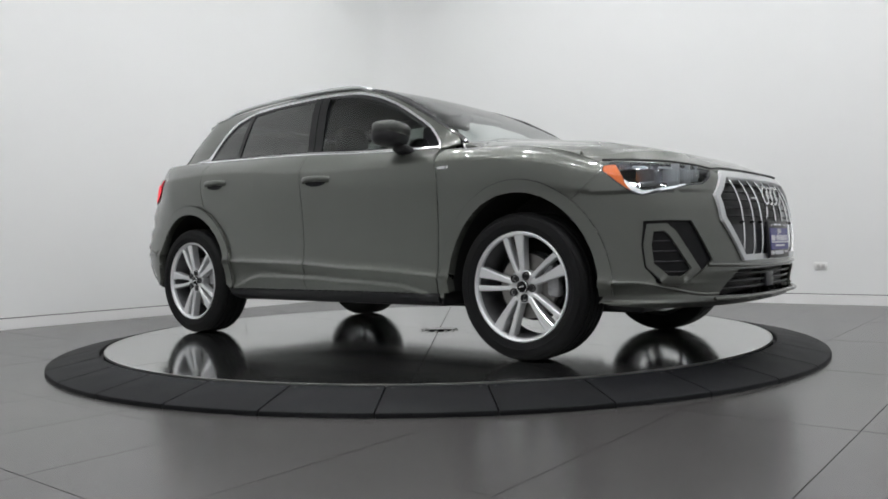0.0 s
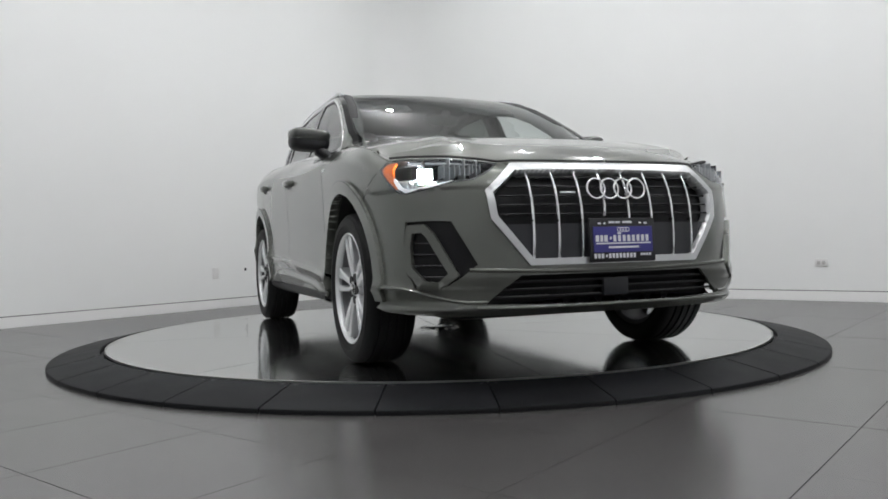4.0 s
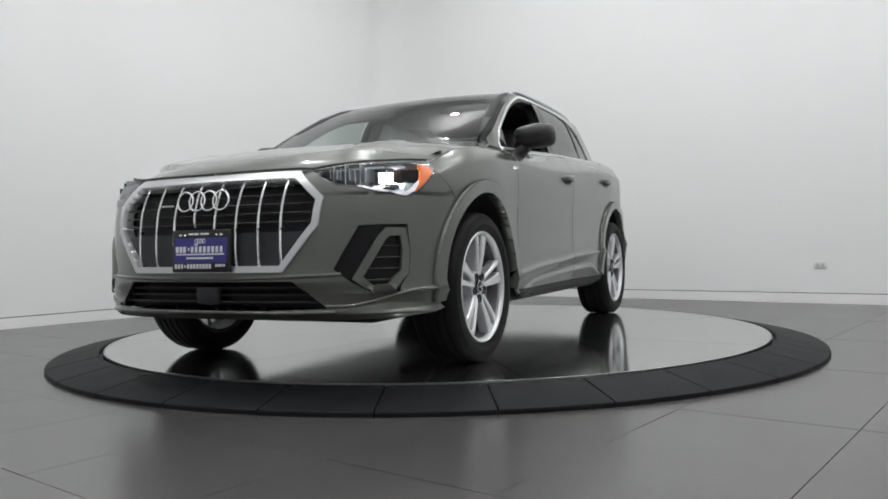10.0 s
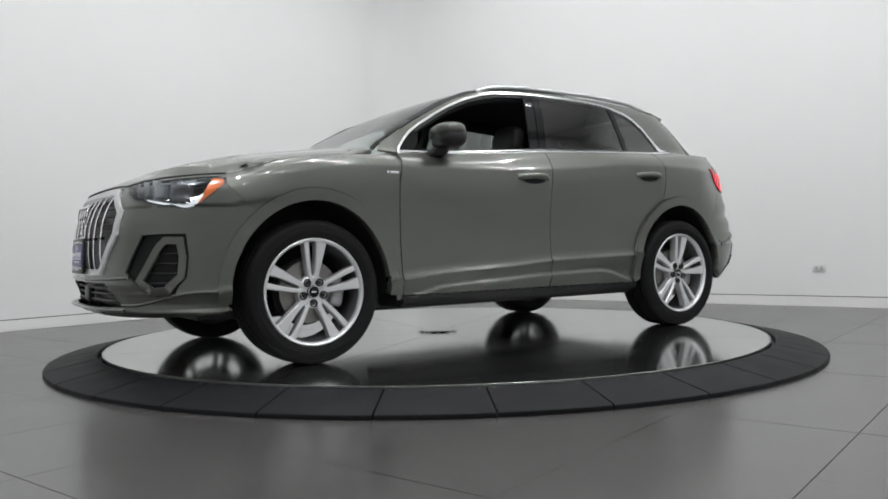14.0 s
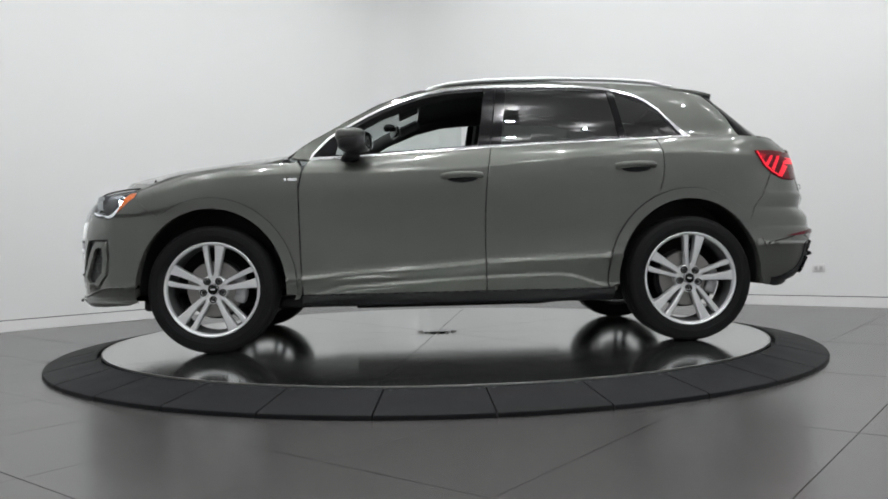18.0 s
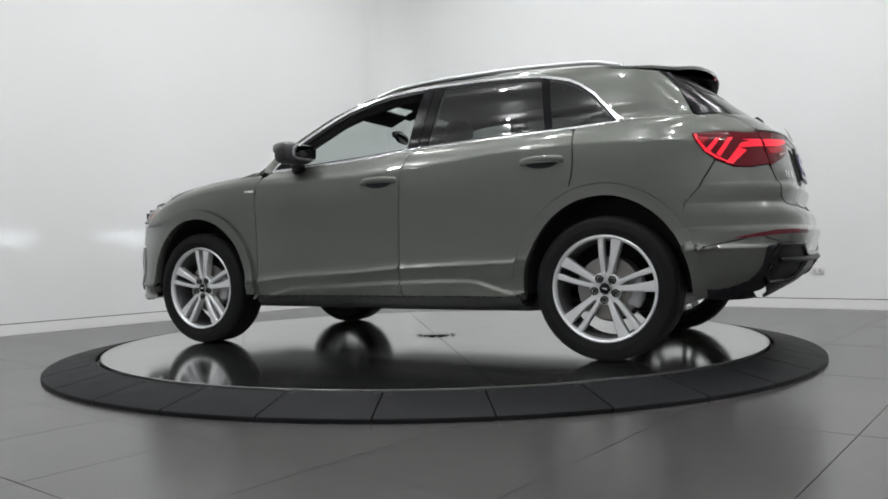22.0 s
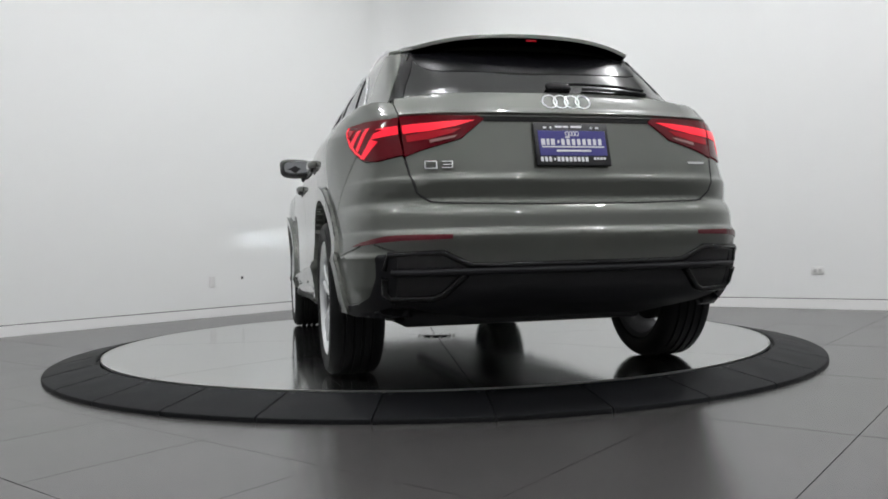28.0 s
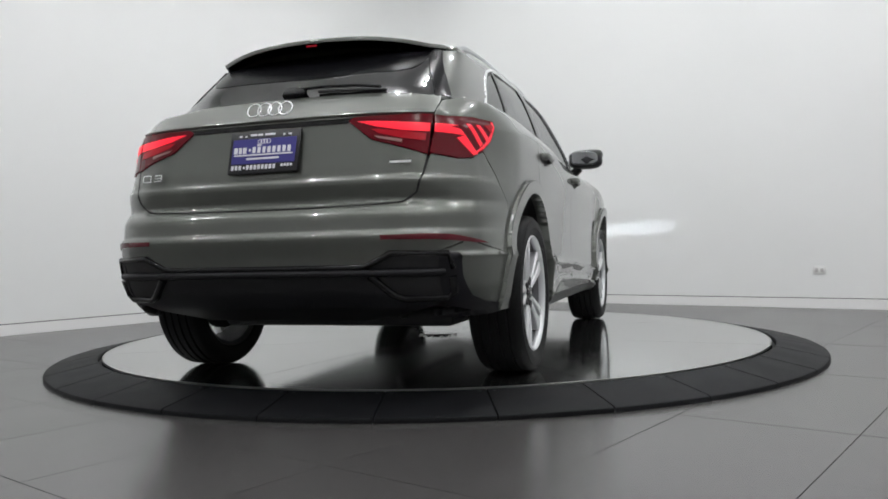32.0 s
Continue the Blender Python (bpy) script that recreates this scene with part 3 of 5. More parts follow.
FENDER = ([(FRONT_GAP(z) + G, z) for z in (0.99, 0.93, 0.8, 0.7, 0.6, 0.5, 0.42, 0.33)] + [(0.860, 0.302), (0.885, 0.302)]
          + [p for p in arc(1.34, HUBZ, 0.412 + BAND, 0.456 + BAND, 184, 52, 30) if p[1] > 0.33]
          + [at_x(1.7545, 0.884), at_x(1.738, 0.927)] + [at_x(x, z) for x, z in top_edge] + [(0.90, 1.064), (0.862, 1.066), (0.838, 1.02)])
DOOR_F = ([(MID_GAP(z) + G, z) for z in (SILL, 0.45, 0.6, 0.75, 0.9, 1.0, 1.08, 1.136)] + [(x, BELT(x) - 0.012) for x in (-0.1, 0.05, 0.2, 0.35, 0.5, 0.65, 0.75)]
          + [(FRONT_GAP(z) - G, z) for z in (1.075, 1.0, 0.9, 0.75, 0.6, 0.45, SILL)])
DOOR_R = ([(MID_GAP(z) - G, z) for z in (1.136, 1.08, 1.0, 0.9, 0.75, 0.6, 0.45, SILL)] + [(-0.868, SILL)]
          + [p for p in arc(-1.34, HUBZ, 0.470 + G, 0.520 + G, 0, 72, 20) if p[1] > SILL + 0.01]
          + [(REAR_GAP(z) + G, z) for z in (0.872, 0.93, 1.0, 1.08, 1.15)] + [(x, BELT(x) - 0.012) for x in (-1.15, -1.0, -0.85, -0.7, -0.5, -0.35)])
# the body side: quarter panel, rear pillar, roof edge and windscreen pillar in one pressing, with the window opening cut out
ROOF_EDGE = Curve((0.93, 1.098), (0.86, 1.152), (0.72, 1.236), (0.58, 1.314), (0.40, 1.406), (0.25, 1.463), (0.12, 1.502), (0, 1.521), (-0.3, 1.545), (-0.6, 1.549), (-0.9, 1.541), (-1.2, 1.522), (-1.45, 1.494), (-1.58, 1.47))
GATE = [at_rear(0.555, 1.462), at_rear(0.575, 1.40), at_rear(0.598, 1.34), at_rear(0.628, 1.27), at_rear(0.655, 1.205), at_rear(0.672, 1.16), at_rear(0.665, 1.098)]
LAMP_R = [at_rear(0.664, 1.090), at_x(-1.99, 1.086), at_x(-1.87, 1.094), at_x(-1.756, 1.088), at_x(-1.768, 1.062), at_x(-1.808, 1.0), at_x(-1.86, 0.960), at_x(-1.935, 0.927), at_rear(0.745, 0.922), at_rear(0.658, 0.938)]
QUARTER = ([(REAR_GAP(z) - G, z) for z in (1.15, 1.08, 1.0, 0.93, 0.872)] + arc(-1.34, HUBZ, 0.470, 0.522, 70, 139, 22)
           + [at_x(-1.856, 0.962)] + LAMP_R[5::-1]
           + GATE[::-1][0:] + [(x, ROOF_EDGE(x)) for x in (-1.45, -1.3, -1.15, -1.0, -0.8, -0.6, -0.4, -0.2, 0, 0.1, 0.2, 0.3, 0.4, 0.5, 0.6, 0.7, 0.8, 0.88)]
           + [(0.905, 1.098), (0.83, 1.085), (0.791, 1.083)] + [(x, DLO_TOP(x)) for x in (0.78, 0.74, 0.70, 0.63, 0.56, 0.48, 0.39, 0.3, 0.22, 0.12, 0.015, -0.13, -0.285, -0.45, -0.612, -0.78, -0.93, -1.02)] + DLO_REAR
           + [(-1.30, 1.190), (-1.2, 1.178)])

SILLSTRIP = ([(0.845, SILL - 0.006), (0.845, 0.262), (-0.905, 0.25), (-0.905, 0.33), (-0.88, SILL - 0.006)])
HEADLAMP = [at_front(0.472, 0.882), at_front(0.55, 0.897), at_front(0.64, 0.911), at_front(0.74, 0.920), at_x(1.86, 0.923), at_x(1.742, 0.928), at_x(1.757, 0.884), at_x(1.82, 0.832),
            at_x(1.894, 0.772), at_x(1.93, 0.765), at_front(0.725, 0.785), at_front(0.655, 0.806), at_front(0.585, 0.813), at_front(0.52, 0.846)]
VENT = [at_front(0.812, 0.655), at_front(0.745, 0.656), at_front(0.676, 0.652), at_front(0.590, 0.478), at_front(0.644, 0.432), at_front(0.725, 0.370), at_front(0.791, 0.376), at_front(0.816, 0.45), at_front(0.819, 0.55)]
BUMPER_F = ([at_front(0, 0.272), at_front(0, 0.312), at_front(0.3, 0.313), at_front(0.565, 0.320), at_front(0.50, 0.375), at_front(0.43, 0.432), at_front(0, 0.432), at_front(0, 0.476), at_front(0.386, 0.476), at_front(0.454, 0.562), at_front(0.526, 0.657),
             at_front(0.537, 0.763), at_front(0.464, 0.827), at_front(0.435, 0.868), at_front(0.46, 0.884)]
            + [HEADLAMP[0], *HEADLAMP[:5:-1]] + [at_x(*p) for p in arc(1.34, HUBZ, 0.412 + BAND, 0.456 + BAND, 52, 4, 14)]
            + [at_x(1.748, 0.30), at_x(1.80, 0.285), at_x(1.95, 0.275), at_front(0.7, 0.272), at_front(0.4, 0.272)])


def spread(name, loop, mat, parent, label="", holes=(), both=True, **kw):
    """The panel on the car's left, and its mirror image on the right."""
    obs = []
    for mirror, sy in (LR if both else LR[:1]):
        obs.append(part(name, sheet(name, [loop, *holes], skin, flip=True, mirror=mirror, **kw), mat, parent, label))
    return obs


FOLDS = [lambda x, d=d: CREASE(x) + d for d in (-0.012, 0.0, 0.007)] + [lambda x, d=d: BLADE(x) + d for d in (0.0, 0.007)]
SHOULDERS = [lambda x, d=d: SHOULDER(x) + d for d in (-0.03, 0.005)]
spread("fender", FENDER, PAINT, car, lines=SHOULDERS)
doors = spread("front_door", DOOR_F, PAINT, car, grid=(0.03, 0.009), lines=FOLDS + SHOULDERS) + spread("rear_door", DOOR_R, PAINT, car, grid=(0.03, 0.009), lines=FOLDS + SHOULDERS)
spread("body_side", QUARTER, PAINT, car, step=0.016)
spread("sill", SILLSTRIP, PLASTIC, car, "black plastic sill")
bumper_f = spread("front_bumper", BUMPER_F, PAINT, car, holes=[VENT], step=0.016, grid=(0.03, 0.012))

# arch bands, stepped a little proud of the panels
for cx, loop_in, loop_out in ((1.34, arch_f(), arc(1.34, HUBZ, 0.412 + BAND, 0.456 + BAND, -8, 188, 40)), (-1.34, arch_r(), arc(-1.34, HUBZ, 0.470, 0.520, -8, 188, 40))):
    ring = [p for p in loop_out if p[1] > 0.30] + [p for p in loop_in[::-1] if p[1] > 0.30]
    ring = [at_x(*p) for p in ring]
    back = [(cx + (x - cx) * 1.06, HUBZ + (z - HUBZ) * 1.06) for x, z in loop_out if z > 0.33] + [(cx + (x - cx) * 1.075, HUBZ + (z - HUBZ) * 1.075) for x, z in loop_in[::-1] if z > 0.33]
    spread("arch_backing", [at_x(*p) for p in back], PAINT, car, out=-0.007, rim=0, grid=(0.05, 0.04), step=0.03)
    spread("wheel_arch", ring, PAINT, car, out=0.019, rim=0.05, grid=(0.03, 0.02), step=0.015)
    for mirror, sy in LR:
        seam = [skin(*at_x(*p)) for p in loop_out if p[1] > 0.36]
        part("arch_seam", tube([(p.x, (p.y + 0.016) * sy, p.z + DROP) for p in seam], 0.0026, 6, up=Vector((0, 1, 0))), DARK, car)


# bonnet, windscreen, roof and tailgate glass: laid across the car from edge to edge
def bonnet_at(x, t):
    """t runs from -1 to 1 across the car."""
    xx = x - 0.090 * abs(t) ** 2.2 * ease(1.7, 2.1, x) - 0.30 * abs(t) ** 3.2 * ease(1.5, 2.12, x)
    ye = 0.836 - 0.045 * ease(1.15, 0.95, xx) - 0.02 * ease(1.6, 1.8, xx)
    ze = SHOULDER(xx) + 0.043 + 0.03 * ease(1.1, 0.92, xx) - 0.012 * ease(1.58, 1.74, xx)
    zc = CENTRE(x if x > 2.0 else xx)
    a = abs(t)
    z = zc - (zc - ze) * (0.30 * a ** 2 + 0.70 * a ** 5)
    z += 0.010 * math.exp(-((a - 0.62) / 0.07) ** 2) * ease(2.1, 1.8, x)
    return Vector((xx, ye * t, z))


bonnet_loop = [(0.955, -1), (0.975, -0.5), (0.985, 0), (0.975, 0.5), (0.955, 1), (2.145, 1), (2.145, -1)]
part("bonnet", sheet("bonnet", [bonnet_loop], bonnet_at, grid=(0.03, 0.045), step=0.03, rim=0.02), PAINT, car)


def glasshouse(x, t):
    """Windscreen and roof: t from -1 to 1 across."""
    ze = ROOF_EDGE(x)
    ye = side(x, ze) - 0.002
    zc = ROOF(x)
    return Vector((x, ye * t, zc - (zc - ze) * (0.55 * t * t + 0.45 * t ** 6)))


part("windscreen", sheet("windscreen", [[(0.93, -0.93), (0.98, -0.5), (1.0, 0), (0.98, 0.5), (0.93, 0.93), (0.5, 0.95), (0.155, 0.93), (0.135, 0.5), (0.13, 0), (0.135, -0.5), (0.155, -0.93), (0.5, -0.95)]],
     glasshouse, grid=(0.05, 0.08), step=0.04, rim=0.005), SCREEN, car)
part("screen_border", sheet("screen_border", [[(0.128, -0.93), (0.112, -0.5), (0.107, 0), (0.112, 0.5), (0.128, 0.93), (0.175, 0.93), (0.165, 0.5), (0.165, 0.14), (0.30, 0.09), (0.30, -0.09), (0.165, -0.14), (0.165, -0.5), (0.175, -0.93)]], glasshouse, grid=(0.03, 0.08), step=0.04, out=-0.007, rim=0), VISOR, car, "black printed band along the windscreen's top")
for t0, t1 in ((0.955, 1.0), (-1.0, -0.955)):
    part("pillar_trim", sheet("pillar_trim", [[(0.93, t0), (0.5, t0), (0.13, t0), (0.13, t1), (0.5, t1), (0.93, t1)]], glasshouse, grid=(0.05, 0.03), step=0.03, out=0.002, rim=0.01), BLACK, car)
part("roof", sheet("roof", [[(0.128, -1), (0.112, -0.5), (0.107, 0), (0.112, 0.5), (0.128, 1), (-1.45, 1), (-1.45, -1)]], glasshouse, grid=(0.05, 0.08), step=0.04), PAINT, car)
part("headliner", sheet("headliner", [[(0.16, -0.97), (0.16, 0.97), (-1.50, 0.97), (-1.50, -0.97)]], glasshouse, grid=(0.12, 0.15), step=0.1, out=-0.03, rim=0), HEADLINER, car)


def rear_at(y, z):
    """The tail's skin seen from behind."""
    s = seek(lambda q: skin(q, z).y, XR, SR, abs(y)) if abs(y) > 1e-4 else SR
    p = skin(s, z)
    return Vector((p.x, y, z))


def front_at(y, z):
    s = seek(lambda q: skin(q, z).y, XF, SF, abs(y)) if abs(y) > 1e-4 else SF
    p = skin(s, z)
    return Vector((p.x, y, z))


def both(half):
    """A loop across the car from its left half, given from the middle's bottom to the middle's top."""
    return [(y, z) for y, z in half] + [(-y, z) for y, z in half[::-1] if y > 1e-6]


tailgate = part("tailgate", sheet("tailgate", [both([(0, 0.7425), (0.25, 0.743), (0.49, 0.7495), (0.565, 0.757), (0.615, 0.79), (0.638, 0.86), (0.650, 0.93), (0.58, 0.955), (0.44, 0.995), (0.345, 1.073), (0.37, 1.088), (0.66, 1.094), (0.668, 1.16), (0.648, 1.202), (0, 1.212)])],
     rear_at, grid=(0.045, 0.012), step=0.02, flip=True), PAINT, car)
rear_glass = part("rear_glass", sheet("rear_glass", [both([(0, 1.214), (0.605, 1.206), (0.580, 1.27), (0.548, 1.34), (0.515, 1.43), (0, 1.50)])], rear_at, flip=True, grid=(0.06, 0.03), step=0.03, rim=0.004), REARGLASS, car)
for mirror, sy in LR:
    part("glass_border", sheet("glass_border", [[(0.607, 1.206), (0.650, 1.205), (0.624, 1.27), (0.595, 1.34), (0.571, 1.40), (0.552, 1.46), (0.48, 1.46), (0.517, 1.43), (0.550, 1.34), (0.582, 1.27)]], rear_at, flip=True, grid=(0.03, 0.03), step=0.02, out=0.003, mirror=mirror), SHADE, car)
# the spoiler's dark reflection, laid on the glass as a black sheet
part("glass_shade", sheet("glass_shade", [both([(0, 1.322), (0.43, 1.330), (0.485, 1.345), (0.512, 1.375), (0.525, 1.43), (0.47, 1.462), (0, 1.50)])], rear_at, flip=True, grid=(0.06, 0.03), step=0.03, out=0.002, rim=0.002), SHADE, rear_glass, "black sheet painted as the spoiler's reflection across the glass's top")

BUMPER_R = ([at_rear(0, 0.736), at_rear(0, 0.518), at_rear(0.44, 0.520), at_rear(0.53, 0.572), at_rear(0.70, 0.566), at_rear(0.775, 0.598), at_x(-2.06, 0.617), at_x(-1.95, 0.585), at_x(-1.80, 0.557)]
            + [at_x(*p) for p in arc(-1.34, HUBZ, 0.470, 0.520, 156, 140, 8)] + [at_x(-1.86, 0.956), at_x(-1.935, 0.923), at_rear(0.745, 0.918), at_rear(0.662, 0.934)]
            + [at_rear(0.645, 0.86), at_rear(0.622, 0.791), at_rear(0.572, 0.751), at_rear(0.50, 0.7445), at_rear(0.25, 0.737)])
bumper_r, bumper_rr = spread("rear_bumper", BUMPER_R, PAINT, car, step=0.016, grid=(0.03, 0.012))
CORNER_R = ([at_rear(0.70, 0.562), at_rear(0.778, 0.594), at_x(-2.06, 0.612), at_x(-1.95, 0.580), at_x(-1.80, 0.552)]
            + [at_x(*p) for p in arc(-1.34, HUBZ, 0.470, 0.520, 157, 178, 8)] + [at_x(-1.80, 0.36), at_x(-1.90, 0.352), at_x(-2.0, 0.385), at_rear(0.765, 0.44)])
spread("bumper_corner", CORNER_R, PAINT, bumper_r)
spread("corner_diffuser", [at_rear(0.70, 0.557), at_rear(0.765, 0.555), at_x(-2.07, 0.548), at_x(-2.05, 0.47), at_x(-1.985, 0.395), at_x(-1.90, 0.364), at_x(-1.80, 0.352), at_x(-1.79, 0.318), at_x(-1.9, 0.305), at_x(-2.0, 0.315), at_rear(0.77, 0.335), at_rear(0.70, 0.36)],
       VISOR, bumper_r, "black plastic lower corner", out=0.006, rim=0.03, grid=(0.04, 0.02))


def shrink(loop, d):
    """The loop, a closed run of points, moved inwards by d."""
    n, out = len(loop), []
    area = sum(a[0] * b[1] - b[0] * a[1] for a, b in zip(loop, loop[1:] + loop[:1]))
    for i in range(n):
        a, b, c = Vector(loop[i - 1]), Vector(loop[i]), Vector(loop[(i + 1) % n])
        u, v = (b - a).normalized(), (c - b).normalized()
        k = Vector((-(u.y + v.y), u.x + v.x)) * (1 if area > 0 else -1)
        k = k.normalized() / max(0.5, math.sqrt((1 + u.dot(v)) / 2))
        out.append((b.x + k.x * d, b.y + k.y * d))
    return out


def blob(size, at=(0, 0, 0), e=0.6, turn=None, bm=None, n=20):
    """A rounded lump between a box (e small) and an ellipsoid (e = 1)."""
    bm = bm or bmesh.new()
    r = bmesh.ops.create_uvsphere(bm, u_segments=n, v_segments=n // 2 + 2, radius=1.0)
    for v in r["verts"]:
        v.co = Vector([math.copysign(abs(c) ** e, c) * k / 2 for c, k in zip(v.co, size)])
    bmesh.ops.transform(bm, matrix=Matrix.Translation(at) @ (turn or Matrix()), verts=r["verts"])
    return bm


# ---- windows and their trim ----
DLO = ([(x, BELT(x) - 0.013) for x in (0.80, 0.7, 0.55, 0.4, 0.25, 0.1, -0.05, -0.2, -0.35, -0.5, -0.65, -0.8, -0.95, -1.1, -1.25, -1.36, -1.43)]
       + [(-1.452, 1.190), (-1.458, 1.206)] + [(x - 0.006, z + 0.004) for x, z in DLO_REAR[3::-1]]
       + [(x, DLO_TOP(x) + 0.004) for x in (-1.02, -0.93, -0.78, -0.612, -0.45, -0.285, -0.13, 0.015, 0.12, 0.22, 0.3, 0.39, 0.48, 0.56, 0.63, 0.70, 0.75, 0.79)])
CORNER = lambda x: 0.034 * ease(-1.32, -1.43, x)
INNER = [(x + CORNER(x), z) for x, z in shrink(DLO, 0.0125)]
spread("window_trim", DLO, CHROME, car, "bright metal window surround", holes=[INNER], out=0.006, rim=0.012, grid=(0.5, 0.5), step=0.02)


def window(name, mat, x0, x1, lean0, lean1, sides, seal=True):
    """A pane between x0 and x1 (x0 < x1) of the window opening; lean: how far its edges tip back at the top."""
    xs = [x0 + (x1 - x0) * k / 14 for k in range(15)]

    def top(x):
        if x < DLO_REAR[0][0]:
            q = DLO_REAR
            for (a, b), (c, d) in zip(q, q[1:]):
                if c <= x <= a:
                    return b + (d - b) * (x - a) / (c - a) if c != a else d
            return 1.2
        return DLO_TOP(x)

    low = [(x, BELT(x) + 0.002) for x in xs]
    high = [(x + (lean0 if x < (x0 + x1) / 2 else lean1), top(x + (lean0 if x < (x0 + x1) / 2 else lean1)) - 0.011) for x in xs[::-1]]
    loop = low + high
    for mirror, sy in sides:
        pane = sheet(name, [loop], skin, flip=True, mirror=mirror, out=-0.006, rim=0.004, grid=(0.08, 0.06), step=0.04)
        part(name, pane, mat, car)


window("rear_door_glass", TINT, -0.997, -0.285, 0.03, 0.0, LR)
window("quarter_glass", TINT, -1.385, -1.034, 0.0, 0.045, LR)
# the driver's window is wound down, so only the other side carries a front pane
window("front_door_glass", SIDEGLASS, -0.165, 0.77, 0.0, 0.0, LR[1:])
for x0, x1, dx in ((-0.228, -0.160, -0.055), (-0.292, -0.234, -0.055), (-1.036, -0.994, 0.05)):
    lo = [(x0, BELT(x0) + 0.001), (x1, BELT(x1) + 0.001)]
    hi = [(x1 + dx, DLO_TOP(x1 + dx) - 0.011), (x0 + dx, DLO_TOP(x0 + dx) - 0.011)]
    spread("pillar_cover" if dx < 0 else "window_divider", lo + hi, BLACK, car, "gloss black window pillar", out=-0.001, rim=0.012, grid=(0.04, 0.05))
# mirror corner piece
spread("mirror_sail", [(0.775, BELT(0.775) + 0.002), (0.66, BELT(0.66) + 0.002), (0.635, DLO_TOP(0.635) - 0.05), (0.66, DLO_TOP(0.66) - 0.012), (0.72, DLO_TOP(0.72) - 0.012)], BLACK, car, out=-0.002, rim=0.012, grid=(0.04, 0.04))
spread("window_seal", INNER, PLASTIC, car, holes=[[(x + CORNER(x), z) for x, z in shrink(DLO, 0.027)]], out=-0.004, rim=0.012, grid=(0.5, 0.5), step=0.03)

# ---- doors' handles, badges ----
for mirror, sy in LR:
    for dn, (xa, xb, zz) in enumerate(((-0.168, 0.056, 0.968), (-1.148, -0.928, 1.009))):
        door = doors[(1 if mirror else 0) + 2 * dn]
        pts = []
        for k in range(11):
            t = k / 10
            x = xa + (xb - xa) * t
            bow = 0.034 * (1 - (2 * t - 1) ** 4) - 0.006
            z = zz + DROP + 0.006 * (1 - (2 * t - 1) ** 2) - 0.004 * t
            pts.append((x, sy * (side(x, zz) + bow), z))
        bm = tube(pts, 0.0125, 12, 1.45)
        part("door_handle", bm, PAINT, door, smooth=60)
        # no hollow is cut: a dark ellipse on the skin gives the cup's shade
        cup = [(xa + (xb - xa) * (0.5 + 0.40 * math.cos(a)), zz - 0.010 + 0.031 * math.sin(a)) for a in [2 * math.pi * k / 28 for k in range(28)]]
        part("handle_recess", sheet("handle_recess", [cup], skin, flip=True, mirror=mirror, out=0.0012, rim=0.002, grid=(0.03, 0.012)), VISOR, door)
    for k, (w, x) in enumerate(((0.012, 0.925), (0.052, 0.886))):
        part("fender_badge", boxed((w, 0.004, 0.014), (x, sy * (side(x, 0.965) + 0.001), 0.962 + DROP), None, 0.001, 1), CHROME, car)

# ---- mirrors ----
for mirror, sy in LR:
    mir = part("wing_mirror", blob((0.172, 0.232, 0.084), (0.550, sy * 0.905, 1.192 + DROP), 0.66, Matrix.Rotation(sy * radians(-12), 4, "Z") @ Matrix.Rotation(sy * radians(4), 4, "X"), n=28), MIRRORCAP, car, "wing mirror in grey body paint, darkened for its shade")
    part("mirror_housing", blob((0.168, 0.230, 0.112), (0.540, sy * 0.904, 1.160 + DROP), 0.66, Matrix.Rotation(sy * radians(-12), 4, "Z")), PLASTIC, mir)
    arm = bmesh.new()
    for k in range(6):
        t = k / 5
        blob((0.11 - 0.02 * t, 0.05, 0.055), (0.585 - 0.03 * t, sy * (0.791 + 0.06 * t), 1.060 + 0.045 * t + DROP), 0.7, None, arm, 12)
    part("mirror_arm", arm, PLASTIC, mir, smooth=60)
    part("mirror_pane", blob((0.012, 0.185, 0.092), (0.462, sy * 0.903, 1.170 + DROP), 0.6, Matrix.Rotation(sy * radians(-12), 4, "Z")), MIRROR, mir)

# ---- roof rails, aerial rail ends ----
for mirror, sy in LR:
    rail = []
    for k in range(25):
        t = k / 24
        x = 0.13 - 1.50 * t
        lift = 0.020 * min(1, ease(0, 0.10, t), ease(1, 0.90, t))
        ze = ROOF_EDGE(x)
        rail.append((x, sy * (side(x, ze) - 0.025), ze + 0.006 + lift + DROP))
    part("roof_rail", tube(rail, 0.0115, 10, 1.1), SATIN, car, "satin silver roof rail", smooth=60)

# ---- spoiler ----
def wing(x, t):
    p = glasshouse(x, t)
    q = glasshouse(-1.45, t)
    return Vector((x, q.y * (1 - 0.08 * ease(-1.45, -1.75, x)), q.z + (x + 1.45) * 0.055 - 0.035 * t ** 4 * ease(-1.45, -1.75, x)))


def wing_end(t):
    return -1.745 + 0.115 * t * t + 0.03 * t ** 6


